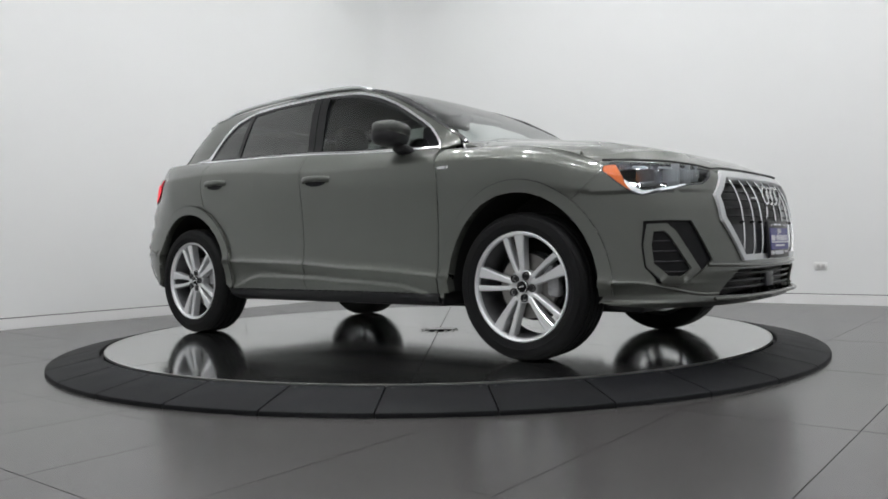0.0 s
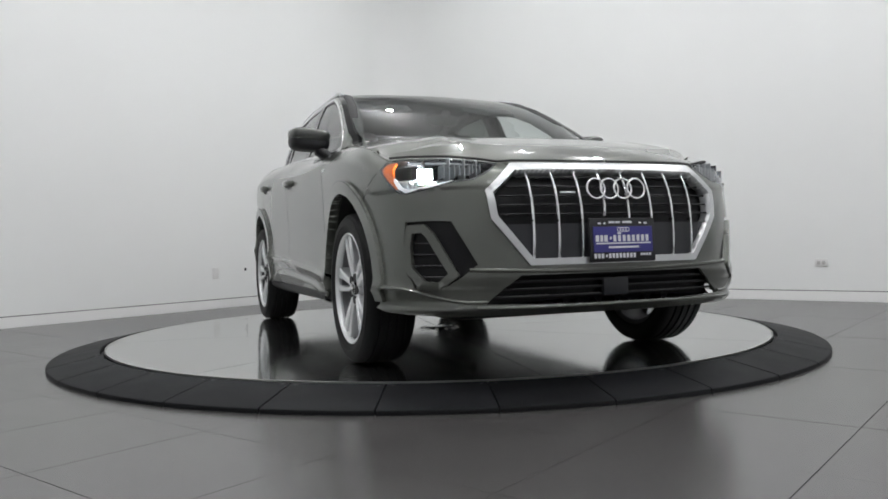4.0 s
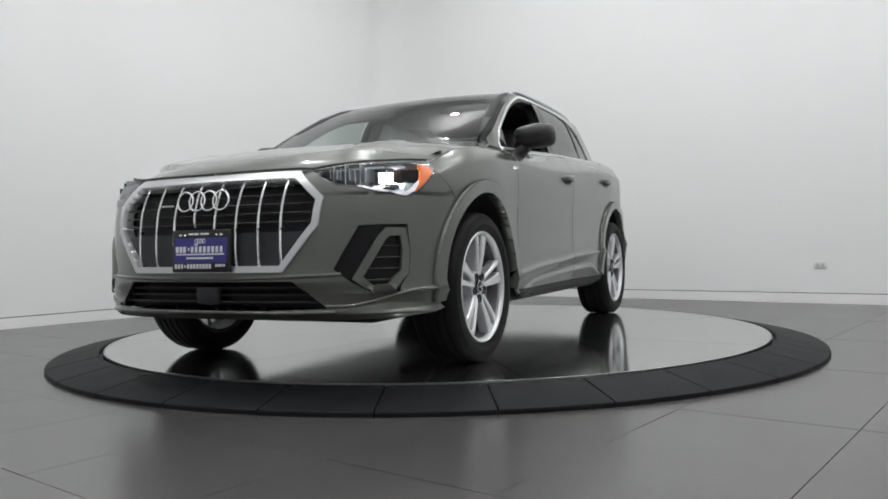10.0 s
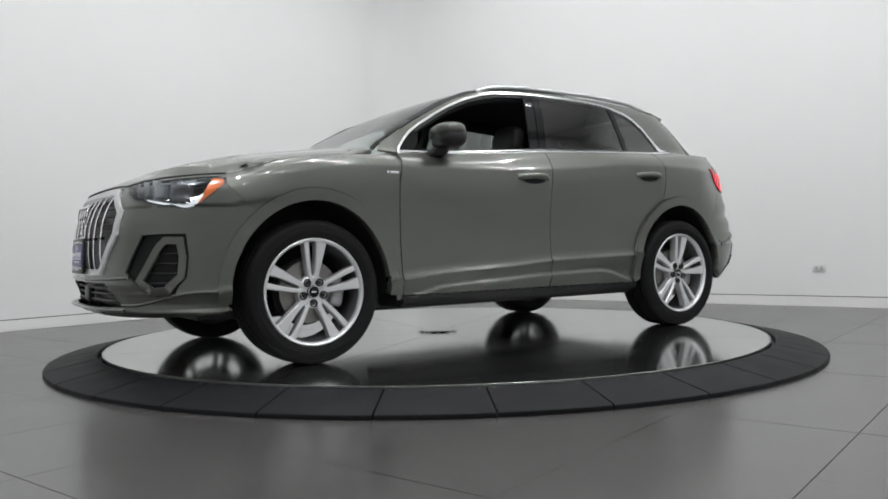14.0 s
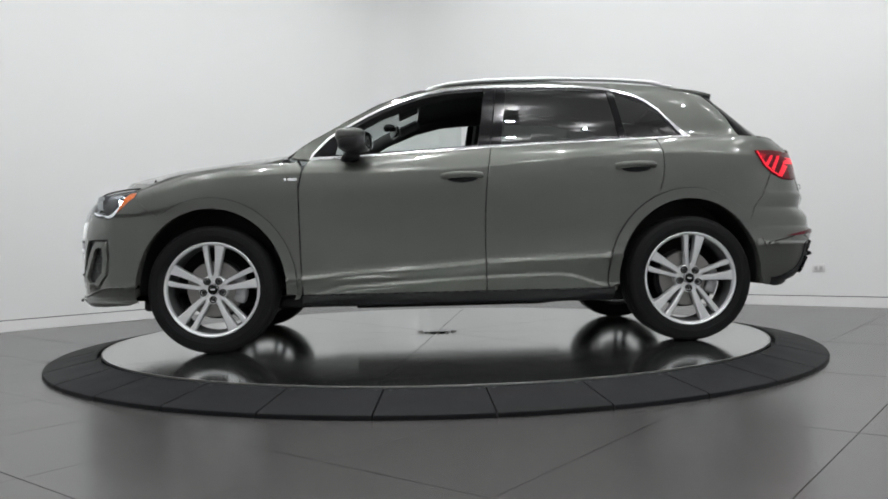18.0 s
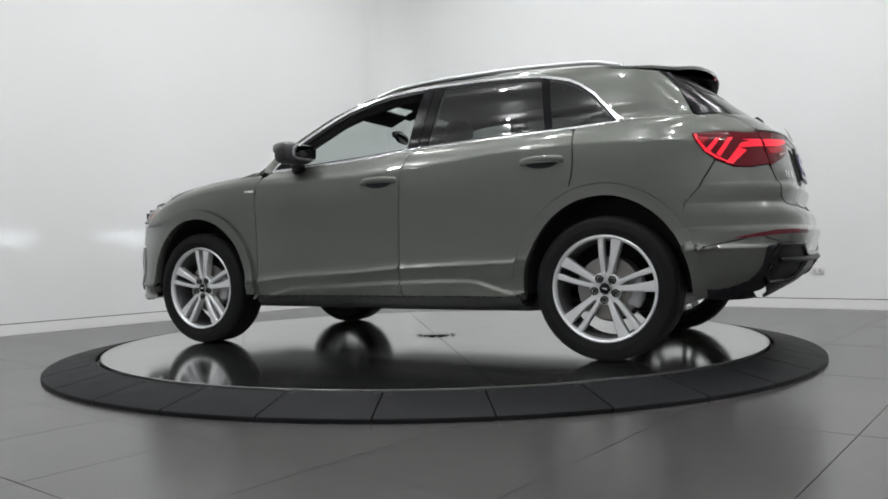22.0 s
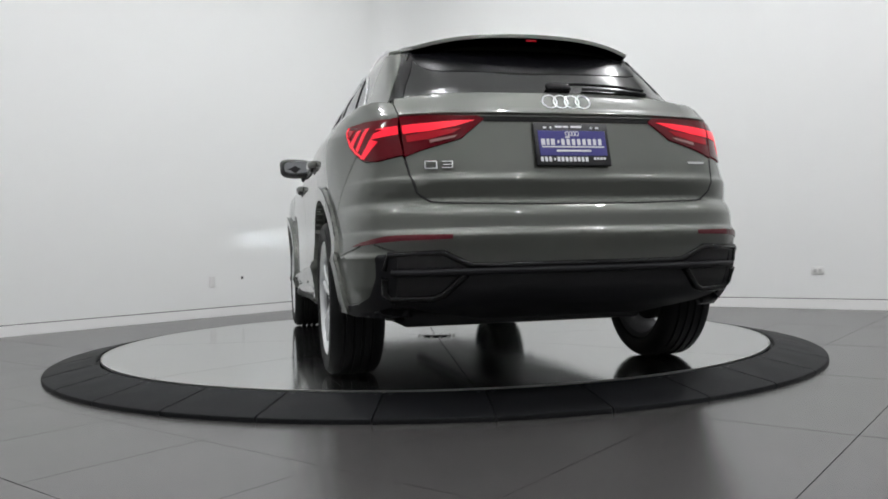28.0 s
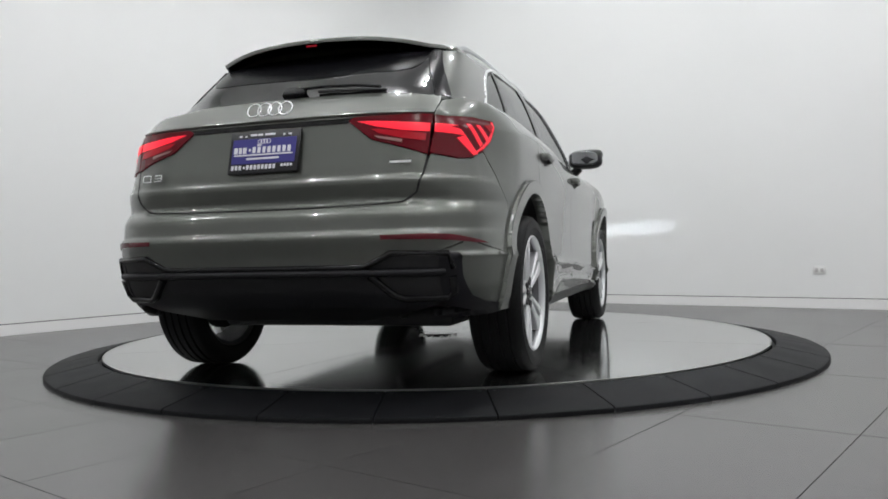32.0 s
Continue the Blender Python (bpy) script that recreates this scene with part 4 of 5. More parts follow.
TS = [-0.93 + 1.86 * k / 16 for k in range(17)]
wing_loop = [(-1.452, t) for t in TS] + [(wing_end(t), t) for t in TS[::-1]]
spoiler = part("roof_spoiler", sheet("roof_spoiler", [wing_loop], wing, grid=(0.04, 0.08), step=0.03, rim=0.016), PAINT, car)
part("spoiler_underside", sheet("spoiler_underside", [shrink(wing_loop, 0.006)], wing, grid=(0.06, 0.1), step=0.05, out=-0.050, rim=-0.036), VISOR, spoiler, "black spoiler underside")
for mirror, sy in LR:
    fin = bmesh.new()
    rows = []
    for k in range(7):
        t = k / 6
        z = 1.455 - 0.20 * t
        p = rear_at(0.552 + 0.075 * t, z)
        w = 0.036 * (1 - t) + 0.005
        rows.append([Vector((p.x + 0.01, sy * (p.y + 0.004), z + DROP)), Vector((p.x - w, sy * (p.y - 0.02), z - 0.004 + DROP)), Vector((p.x - w + 0.012, sy * (p.y - 0.034), z - 0.006 + DROP)), Vector((p.x + 0.02, sy * (p.y - 0.042), z + DROP))])
    vs = [[fin.verts.new(p) for p in r] for r in rows]
    for a, b in zip(vs, vs[1:]):
        for i in range(4):
            fin.faces.new((a[i], a[(i + 1) % 4], b[(i + 1) % 4], b[i]))
    fin.faces.new(vs[0])
    fin.faces.new(vs[-1])
    bmesh.ops.recalc_face_normals(fin, faces=fin.faces)
    part("spoiler_fin", fin, VISOR, spoiler)
part("high_brake_light", boxed((0.008, 0.05, 0.008), (-1.735, 0, 1.493 + DROP), None, 0.002), REDDIM, spoiler, "red high brake light strip")


# ---- grille and front ----
G_OUT = both([(0, 0.469), (0.394, 0.469), (0.465, 0.56), (0.537, 0.655), (0.548, 0.768), (0.50, 0.812), (0.432, 0.872), (0, 0.876)])
G_IN = shrink(G_OUT, 0.027)
grille = part("grille_frame", sheet("grille_frame", [G_OUT, G_IN], front_at, grid=(0.5, 0.5), step=0.007, out=0.014, rim=0.05), SATIN, car, "satin silver octagonal grille frame")
part("grille_back", sheet("grille_back", [shrink(G_IN, -0.012)], front_at, grid=(0.06, 0.04), step=0.05, out=-0.045, rim=0), GRILLE, grille)
part("grille_panel", sheet("grille_panel", [both([(0, 0.489), (0.378, 0.489), (0.44, 0.574), (0.482, 0.634), (0, 0.634)])], front_at, grid=(0.06, 0.04), step=0.03, out=-0.012, rim=0.02), GREYPANEL, grille, "dark grey lower grille panel")
for k in range(5):
    z = 0.672 + 0.037 * k
    w = min(0.50, 0.50 - max(0, z - 0.755) * 1.25)
    pts = [front_at(y, z) + Vector((-0.006, 0, DROP)) for y in [w * (j / 8 - 1) for j in range(17)]]
    part("grille_slat", tube(pts, 0.0055, 6, 0.8), GRILLE, grille)
for y in (-0.375, -0.268, -0.163, -0.053, 0.060, 0.171, 0.281, 0.384):
    hi = 0.843 if abs(y) < 0.37 else 0.838
    lo = 0.490
    if abs(y) < 0.06:
        lo, z0 = 0.662, 0
    pts = [front_at(y, lo + (hi - lo) * j / 10) + Vector((0.006 - 0.010 * abs(j / 5 - 1) ** 4, 0, DROP)) for j in range(11)]
    part("grille_bar", tube(pts, 0.0052, 8, 1.0, up=Vector((1, 0, 0))), CHROME, grille, "bright vertical grille bar")
    part("bar_clip", boxed((0.02, 0.014, 0.012), front_at(y, 0.645) + Vector((0.0, 0, DROP)), None, 0.002, 1), GRILLE, grille)


def rings(parent, x, zc, r, step, thick, lean, sgn):
    """The emblem: four interlinked metal rings."""
    for k in range(4):
        y = (k - 1.5) * step
        bm = spun([(r + thick * math.cos(a), thick * 0.8 * math.sin(a)) for a in [2 * math.pi * j / 8 for j in range(8)]], 40, closed=True)
        m = Matrix.Translation((x, y, zc)) @ Matrix.Rotation(lean, 4, "Y") @ Matrix.Rotation(radians(90) * sgn, 4, "Y")
        bmesh.ops.transform(bm, matrix=m, verts=bm.verts)
        part("emblem_ring", bm, CHROME, parent, "bright metal emblem ring", smooth=80)


rings(grille, 2.232, 0.772 + DROP, 0.0415, 0.0640, 0.0048, radians(-10), 1)
part("grille_badge", boxed((0.006, 0.07, 0.008), front_at(-0.216, 0.758) + Vector((0.01, 0, DROP)), None, 0.002, 1), SATIN, grille)


def plate(name, at, lean, turn):
    """A dealer's plate in its black frame, with plain bars for its writing."""
    m = Matrix.Translation(at) @ Matrix.Rotation(turn, 4, "Z") @ Matrix.Rotation(lean, 4, "Y")
    ob = part(name, boxed((0.014, 0.312, 0.178), (0, 0, 0), None, 0.005), PLATEBLACK, car, "black plate frame with a blue dealer plate")
    ob.matrix_basis = m
    part("plate_face", boxed((0.004, 0.282, 0.104), (0.0085, 0, 0.002), None, 0.001, 1), PLATEBLUE, ob, "blue plate face")
    for w, h, y, z in ((0.014, 0.007, -0.11, 0.067), (0.028, 0.008, -0.052, 0.071), (0.022, 0.008, -0.022, 0.071), (0.045, 0.008, 0.022, 0.071), (0.014, 0.007, 0.11, 0.067),
                       (0.020, 0.006, -0.02, 0.026),
                       *[(0.0125 if k not in (0, 2) else 0.016, 0.026, y, 0.006) for k, y in enumerate((-0.124, -0.104, -0.084))], (0.008, 0.012, -0.061, 0.007), *[(0.0135, 0.026, -0.042 + 0.0222 * k, 0.006) for k in range(8)],
                       (0.26, 0.006, 0, -0.014), (0.145, 0.008, 0, -0.030),
                       *[(0.0115, 0.019, -0.134 + 0.0170 * k, -0.064) for k in range(3)], (0.008, 0.010, -0.082, -0.064), *[(0.0115, 0.019, -0.066 + 0.0168 * k, -0.064) for k in range(8)], *[(0.010, 0.010, 0.086 + 0.0135 * k, -0.061) for k in range(4)]):
        part("lettering_bar", boxed((0.002, w, h), (0.0112 if z > -0.05 and z < 0.05 else 0.0078, y, z), None, 0.0005, 1), PLATEWHITE, ob)
    for k in range(4):
        bm = spun([(0.0085 + 0.0016 * math.cos(a), 0.0012 * math.sin(a)) for a in [2 * math.pi * j / 6 for j in range(6)]], 18, closed=True)
        bmesh.ops.transform(bm, matrix=Matrix.Translation((0.0112, (k - 1.5) * 0.0130, 0.041)) @ Matrix.Rotation(radians(90), 4, "Y"), verts=bm.verts)
        part("lettering_ring", bm, PLATEWHITE, ob)
    for y in (-0.085, 0.085):
        part("screw", blob((0.006, 0.012, 0.012), (0.008, y, 0.066), 1.0, n=10), CHROME, ob)
    return ob


plate("front_plate", (2.256, 0.008, 0.562 + DROP), radians(-3), 0)
plate("rear_plate", (-2.160, 0.0, 0.972 + DROP), radians(-14), math.pi)

# lower intake, with its slats
intake = part("lower_intake", sheet("lower_intake", [both([(0, 0.300), (0.58, 0.310), (0.42, 0.442), (0, 0.442)])], front_at, grid=(0.08, 0.03), step=0.05, out=-0.05, rim=0), GRILLE, car, "black lower air intake")
for z, w in ((0.345, 0.53), (0.375, 0.49), (0.405, 0.455)):
    part("intake_slat", tube([front_at(w * (j / 8 - 1), z) + Vector((-0.022, 0, DROP)) for j in range(17)], 0.006, 6), PLASTIC, intake)
part("sensor_cover", boxed((0.03, 0.12, 0.075), front_at(0, 0.372) + Vector((-0.02, 0, DROP)), None, 0.008), GREYPANEL, intake)
part("chin_spoiler", tube([front_at(y, 0.306) + Vector((0.016, 0, DROP)) for y in [0.60 * (j / 12 - 1) for j in range(25)]], 0.0085, 8), PAINT, car, "grey painted chin blade", smooth=60)
part("upper_lip", tube([front_at(y, 0.444 + 0.012 * (abs(y) / 0.6) ** 2) + Vector((0.003, 0, DROP)) for y in [0.62 * (j / 12 - 1) for j in range(25)]], 0.0085, 8), PAINT, car, smooth=60)
# air curtains at the bumper's corners
VENT_RIM_O = [at_front(0.806, 0.640), at_front(0.758, 0.642), at_front(0.735, 0.610), at_front(0.655, 0.438), at_front(0.722, 0.376), at_front(0.786, 0.382), at_front(0.812, 0.45), at_front(0.815, 0.55)]
VENT_RIM_I = shrink(VENT_RIM_O, 0.033)
spread("corner_vent", VENT_RIM_O, PAINT, car, "grey bumper vent surround", holes=[VENT_RIM_I], out=0.009, rim=0.045, grid=(0.5, 0.5), step=0.02)
spread("vent_back", shrink(VENT, -0.012), GRILLE, car, "black vent recess", out=-0.016, rim=0, grid=(0.06, 0.04))
spread("vent_mesh", shrink(VENT_RIM_I, -0.008), GRILLE, car, "black vent mesh", out=-0.012, rim=0, grid=(0.06, 0.04))
for k in range(4):
    z = 0.43 + 0.045 * k
    for mirror, sy in LR:
        a, b = at_front(0.655 + 0.022 * k, z)[0], at_front(0.80, z)[0]
        pts = [skin(a + (b - a) * j / 6, z) for j in range(7)]
        part("vent_slat", tube([(p.x - 0.010, (p.y - 0.004) * sy, p.z + DROP) for p in pts], 0.0045, 6), PLASTIC, car)
# splitter step along the bumper's foot
for mirror, sy in LR:
    pts = []
    for j in range(22):
        s0, s1 = at_x(1.755, 0.36)[0], at_front(0.56, 0.325)[0]
        s = s0 + (s1 - s0) * j / 21
        p = skin(s, 0.386 - 0.058 * ease(0.25, 0.9, j / 21))
        pts.append((p.x + 0.002, p.y * sy, p.z + DROP))
    part("bumper_step", tube(pts, 0.009, 8, 0.8), PAINT, bumper_f[0 if not mirror else 1], smooth=60)

# ---- headlamps ----
AMBER_LOOP = [at_x(1.796, 0.921), at_x(1.748, 0.923), at_x(1.764, 0.884), at_x(1.826, 0.834), at_x(1.888, 0.789), at_x(1.862, 0.825)]
for mirror, sy in LR:
    hl = part("headlight", sheet("headlight", [HEADLAMP], skin, flip=True, mirror=mirror, out=-0.10, rim=0, grid=(0.04, 0.03)), LAMPSILVER, car, "headlight with clear lens, lit white")

    def lamp_sheet(name, loop, mat, label="", **kw):
        part(name, sheet(name, [loop], skin, flip=True, mirror=mirror, **kw), mat, hl, label)

    lamp_sheet("lens", HEADLAMP, LENS, out=0.001, rim=0.0, grid=(0.04, 0.02))
    part("lamp_edge", sheet("lamp_edge", [HEADLAMP, shrink(HEADLAMP, 0.008)], skin, flip=True, mirror=mirror, out=-0.002, rim=0.03, grid=(0.5, 0.5)), LAMPDARK, hl)
    lamp_sheet("side_marker", AMBER_LOOP, AMBER, "orange side marker", out=-0.008, rim=0.012, grid=(0.03, 0.02))
    strip = [at_x(1.935, 0.773), at_front(0.73, 0.793), at_front(0.66, 0.812), at_front(0.66, 0.820), at_front(0.735, 0.803), at_x(1.925, 0.785), at_x(1.86, 0.842), at_x(1.852, 0.836), at_x(1.90, 0.780)]
    lamp_sheet("daylight_strip", strip, DAYGLOW, "white daytime light strip", out=-0.012, rim=0.006, grid=(0.03, 0.02))
    brow = [at_front(0.50, 0.884), at_front(0.62, 0.901), at_front(0.74, 0.911), at_x(1.87, 0.914), at_x(1.87, 0.906), at_front(0.74, 0.902), at_front(0.62, 0.892)]
    lamp_sheet("chrome_brow", brow, LAMPSILVER, out=-0.012, rim=0.006, grid=(0.03, 0.02))
    for k, (y, w, h, glow) in enumerate(((0.738, 0.062, 0.046, True), (0.655, 0.040, 0.045, False), (0.600, 0.036, 0.036, False), (0.555, 0.026, 0.028, False))):
        z = 0.851 + 0.004 * k
        s = at_front(y, z)[0]
        p = skin(s, z)
        n = Vector((1, 0.10, 0)).normalized()
        yaw = math.atan2(n.y * sy, n.x)
        m = Matrix.Translation((p.x - n.x * 0.058, (p.y - n.y * 0.058) * sy, z + DROP)) @ Matrix.Rotation(yaw, 4, "Z")
        bm = bmesh.new()
        for a in range(4):
            c, d = math.cos(a * math.pi / 2), math.sin(a * math.pi / 2)
            box(bm, (0.090, 0.004 if c else w + 0.008, h + 0.008 if c else 0.004), (-0.008, c * (w / 2 + 0.002), d * (h / 2 + 0.002)))
        bmesh.ops.transform(bm, matrix=m, verts=bm.verts)
        part("lamp_cup", bm, LAMPDARK if k == 0 else LAMPSILVER, hl)
        bm = boxed((0.004, w, h), (-0.048 if glow else -0.014, 0, 0), None, 0.001, 1)
        bmesh.ops.transform(bm, matrix=m, verts=bm.verts)
        part("lamp_module", bm, HEADGLOW if glow else REFLECTOR, hl)

    # the dipped beam: a light source at the back of a slotted black channel under the main module
    p = skin(*at_front(0.735, 0.812))
    m = Matrix.Translation((p.x - 0.058, (p.y - 0.006) * sy, 0.812 + DROP)) @ Matrix.Rotation(math.atan2(0.10 * sy, 1), 4, "Z")
    bm = bmesh.new()
    for size, o in (((0.094, 0.070, 0.002), (-0.012, 0, 0.007)), ((0.094, 0.070, 0.002), (-0.012, 0, -0.007)), ((0.094, 0.002, 0.012), (-0.012, 0.034, 0)), ((0.094, 0.002, 0.012), (-0.012, -0.034, 0)),
                    ((0.002, 0.066, 0.010), (-0.058, 0, 0)), ((0.002, 0.066, 0.0052), (0.034, 0, 0.0034)), ((0.002, 0.066, 0.0010), (0.034, 0, -0.0060))):
        box(bm, size, o)
    bmesh.ops.transform(bm, matrix=m, verts=bm.verts)
    part("beam_channel", bm, DARK, hl)
    bm = boxed((0.002, 0.030, 0.003), (-0.055, 0, 0))
    bmesh.ops.transform(bm, matrix=m, verts=bm.verts)
    part("beam_source", bm, BEAMGLOW, hl)

# ---- rear lamps ----
INNER_LAMP = [(0.652, 0.932), (0.582, 0.957), (0.442, 0.997), (0.347, 1.073), (0.372, 1.086), (0.660, 1.092)]
for mirror, sy in LR:
    tl = part("tail_light", sheet("tail_light", [LAMP_R], skin, flip=True, mirror=mirror, out=0.006, rim=0.03, grid=(0.03, 0.02)), REDLENS, car, "red tail light with glowing chevrons")
    inner = [(-y, z) for y, z in INNER_LAMP]
    part("gate_lamp", sheet("gate_lamp", [INNER_LAMP], rear_at, flip=True, mirror=mirror, out=0.006, rim=0.03, grid=(0.03, 0.02)), REDLENS, tl)
    part("gate_bar", sheet("gate_bar", [[(0.652, 1.020), (0.56, 1.026), (0.46, 1.044), (0.385, 1.068), (0.46, 1.066), (0.56, 1.058), (0.654, 1.052)]], rear_at, flip=True, mirror=mirror, out=0.0085, rim=0.003, grid=(0.03, 0.01)), REDGLOW, tl)
    part("gate_lower", sheet("gate_lower", [[(0.640, 0.985), (0.56, 0.995), (0.47, 1.018), (0.44, 1.036), (0.50, 1.030), (0.642, 1.012)]], rear_at, flip=True, mirror=mirror, out=0.0080, rim=0.003, grid=(0.03, 0.01)), REDDIM, tl)
    part("reverse_lens", sheet("reverse_lens", [[(0.56, 0.978), (0.47, 0.998), (0.455, 1.008), (0.56, 0.990)]], rear_at, flip=True, mirror=mirror, out=0.0095, rim=0.003, grid=(0.03, 0.01)), REVERSE, tl)

    def glow(loop, mat=REDGLOW):
        part("lamp_bar", sheet("lamp_bar", [loop], skin, flip=True, mirror=mirror, out=0.0085, rim=0.003, grid=(0.03, 0.012)), mat, tl)

    glow([at_rear(0.668, 1.052), at_rear(0.74, 1.049), at_x(-2.0, 1.044), at_x(-1.962, 1.034), at_x(-1.902, 0.942), at_x(-1.930, 0.936), at_x(-1.985, 1.000), at_rear(0.76, 1.012), at_rear(0.668, 1.020)])
    glow([at_x(-1.766, 1.082), at_x(-1.774, 1.062), at_x(-1.813, 1.003), at_x(-1.862, 0.966), at_x(-1.93, 0.935), at_x(-1.92, 0.945), at_x(-1.866, 0.974), at_x(-1.820, 1.010), at_x(-1.782, 1.066), at_x(-1.776, 1.082)])
    for dx in (0.0, 0.050):
        glow([at_x(-1.928 + dx, 1.058), at_x(-1.908 + dx, 1.058), at_x(-1.862 + dx, 0.985 + dx * 0.35), at_x(-1.878 + dx, 0.972 + dx * 0.35)])
    glow([at_x(-1.83, 1.062), at_x(-1.775, 1.072), at_x(-1.800, 1.03)], REDDIM)
    refl = [at_rear(0.508, 0.612), at_rear(0.506, 0.628), at_rear(0.66, 0.630), at_rear(0.74, 0.628), at_x(-2.075, 0.622), at_x(-1.98, 0.604), at_x(-1.93, 0.592), at_x(-2.0, 0.594), at_rear(0.76, 0.603), at_rear(0.68, 0.609)]
    part("bumper_reflector", sheet("bumper_reflector", [refl], skin, flip=True, mirror=mirror, out=0.004, rim=0.006, grid=(0.03, 0.01)), REFLECT, bumper_r, "dark red bumper reflector")

# shadow over the plate painted as a black strip, emblem, lettering, wiper
part("gate_slot", sheet("gate_slot", [both([(0, 1.066), (0.345, 1.064), (0.365, 1.084), (0, 1.086)])], rear_at, flip=True, grid=(0.06, 0.01), out=0.004, rim=0.004), BLACK, tailgate, "black strip painted as the shadow under the tailgate lip")
part("gate_lip", tube([rear_at(0.66 * (j / 14 - 1), 1.100) + Vector((0.002, 0, DROP)) for j in range(29)], 0.012, 8, 0.7), PAINT, tailgate, smooth=60)
rings(tailgate, -2.112, 1.148 + DROP, 0.0300, 0.0470, 0.0038, radians(24), 1)
qm = Matrix.Translation((-2.146, 0.566, 0.893 + DROP)) @ Matrix.Rotation(math.pi - 0.16, 4, "Z") @ Matrix.Rotation(radians(-8), 4, "Y")
badge = part("model_badge", boxed((0.005, 0.050, 0.006), (0, 0, -0.0135), None, 0.001, 1), CHROME, tailgate, "bright metal badge")
badge.matrix_basis = qm
for sz, o in (((0.005, 0.044, 0.006), (0, -0.002, 0.0135)), ((0.005, 0.006, 0.030), (0, -0.023, 0)), ((0.005, 0.006, 0.028), (0, 0.020, 0)), ((0.005, 0.040, 0.005), (0, 0.060, 0.012)), ((0.005, 0.034, 0.005), (0, 0.062, 0)), ((0.005, 0.040, 0.005), (0, 0.060, -0.012)), ((0.005, 0.006, 0.026), (0, 0.080, 0))):
    part("badge_bar", boxed(sz, o, None, 0.001, 1), CHROME, badge)
part("drive_badge", boxed((0.004, 0.085, 0.010), rear_at(-0.56, 0.905) + Vector((-0.004, 0, DROP)), Matrix.Rotation(0.16, 4, "Z"), 0.001, 1), CHROME, tailgate)
wip = part("rear_wiper", blob((0.055, 0.11, 0.034), rear_at(-0.03, 1.238) + Vector((-0.022, 0, DROP)), 0.6, Matrix.Rotation(radians(-40), 4, "Y")), BLACK, car, "black rear wiper on the glass")
part("wiper_arm", tube([rear_at(y, z) + Vector((-0.03, 0, DROP + 0.006)) for y, z in ((-0.02, 1.245), (-0.15, 1.250), (-0.30, 1.243), (-0.42, 1.228))], 0.009, 8, 0.7), BLACK, wip)
part("wiper_blade", tube([rear_at(y, z) + Vector((-0.014, 0, DROP)) for y, z in ((-0.14, 1.236), (-0.28, 1.230), (-0.44, 1.220))], 0.007, 6), PLASTIC, wip)

# ---- rear diffuser ----
diff = part("rear_diffuser", sheet("rear_diffuser", [both([(0, 0.292), (0.36, 0.292), (0.46, 0.312), (0.60, 0.338), (0.70, 0.372), (0.758, 0.44), (0.764, 0.50), (0.70, 0.560), (0.532, 0.568), (0.44, 0.516), (0, 0.514)])], rear_at, flip=True, grid=(0.04, 0.014), step=0.02), PLASTIC, car, "black plastic rear diffuser")
part("diffuser_bar", tube([rear_at(0.72 * (j / 16 - 1), 0.487) + Vector((-0.012, 0, DROP)) for j in range(33)], 0.016, 10, 0.9), VISOR, diff, smooth=60)
part("bumper_trim", tube([rear_at(y, z) + Vector((-0.004, 0, DROP)) for y, z in [(-0.745, 0.50), (-0.735, 0.556), (-0.54, 0.560), (-0.44, 0.512)] + [(0.44 * (j / 6 - 1), 0.509) for j in range(1, 12)] + [(0.44, 0.512), (0.54, 0.560), (0.735, 0.556), (0.745, 0.50)]], 0.012, 10), BLACK, diff, smooth=50)
for mirror, sy in LR:
    part("outlet_frame", tube([rear_at(sy * y, z) + Vector((-0.008, 0, DROP)) for y, z in ((0.742, 0.470), (0.738, 0.408), (0.715, 0.388), (0.565, 0.388), (0.53, 0.402), (0.455, 0.478))], 0.017, 10, 0.9), BLACK, diff, smooth=50)
    # flat dark patches on the diffuser imitate the shade inside its openings
    part("outlet_recess", sheet("outlet_recess", [[(0.735, 0.468), (0.728, 0.398), (0.565, 0.396), (0.475, 0.472)]], rear_at, flip=True, mirror=mirror, out=0.0025, rim=0.003, grid=(0.05, 0.03)), DARK, diff)
    part("upper_recess", sheet("upper_recess", [[(0.735, 0.505), (0.728, 0.548), (0.545, 0.552), (0.465, 0.508)]], rear_at, flip=True, mirror=mirror, out=0.0025, rim=0.003, grid=(0.05, 0.03)), DARK, diff)

# ---- underside, wheel wells, fillers behind the skin ----
under = part("underbody", boxed((3.40, 1.16, 0.08), (0.12, 0, 0.262), None, 0.02), PLASTIC, car, "black underbody tray")
part("floor_pan", boxed((1.66, 1.62, 0.09), (-0.02, 0, 0.285), None, 0.02), PLASTIC, under)
part("engine_bay", boxed((1.05, 1.10, 0.50), (1.58, 0, 0.57), None, 0.03), DARK, under)
part("boot_floor", boxed((1.00, 1.12, 0.55), (-1.50, 0, 0.63), None, 0.03), DARK, under)
part("muffler", blob((0.26, 0.55, 0.14), (-1.82, -0.22, 0.355), 0.5), UNDER, under)
part("exhaust_pipe", tube([(-1.75, -0.40, 0.33), (-1.4, -0.30, 0.24), (-0.6, 0.05, 0.20), (0.6, 0.05, 0.20)], 0.028, 10), UNDER, under)
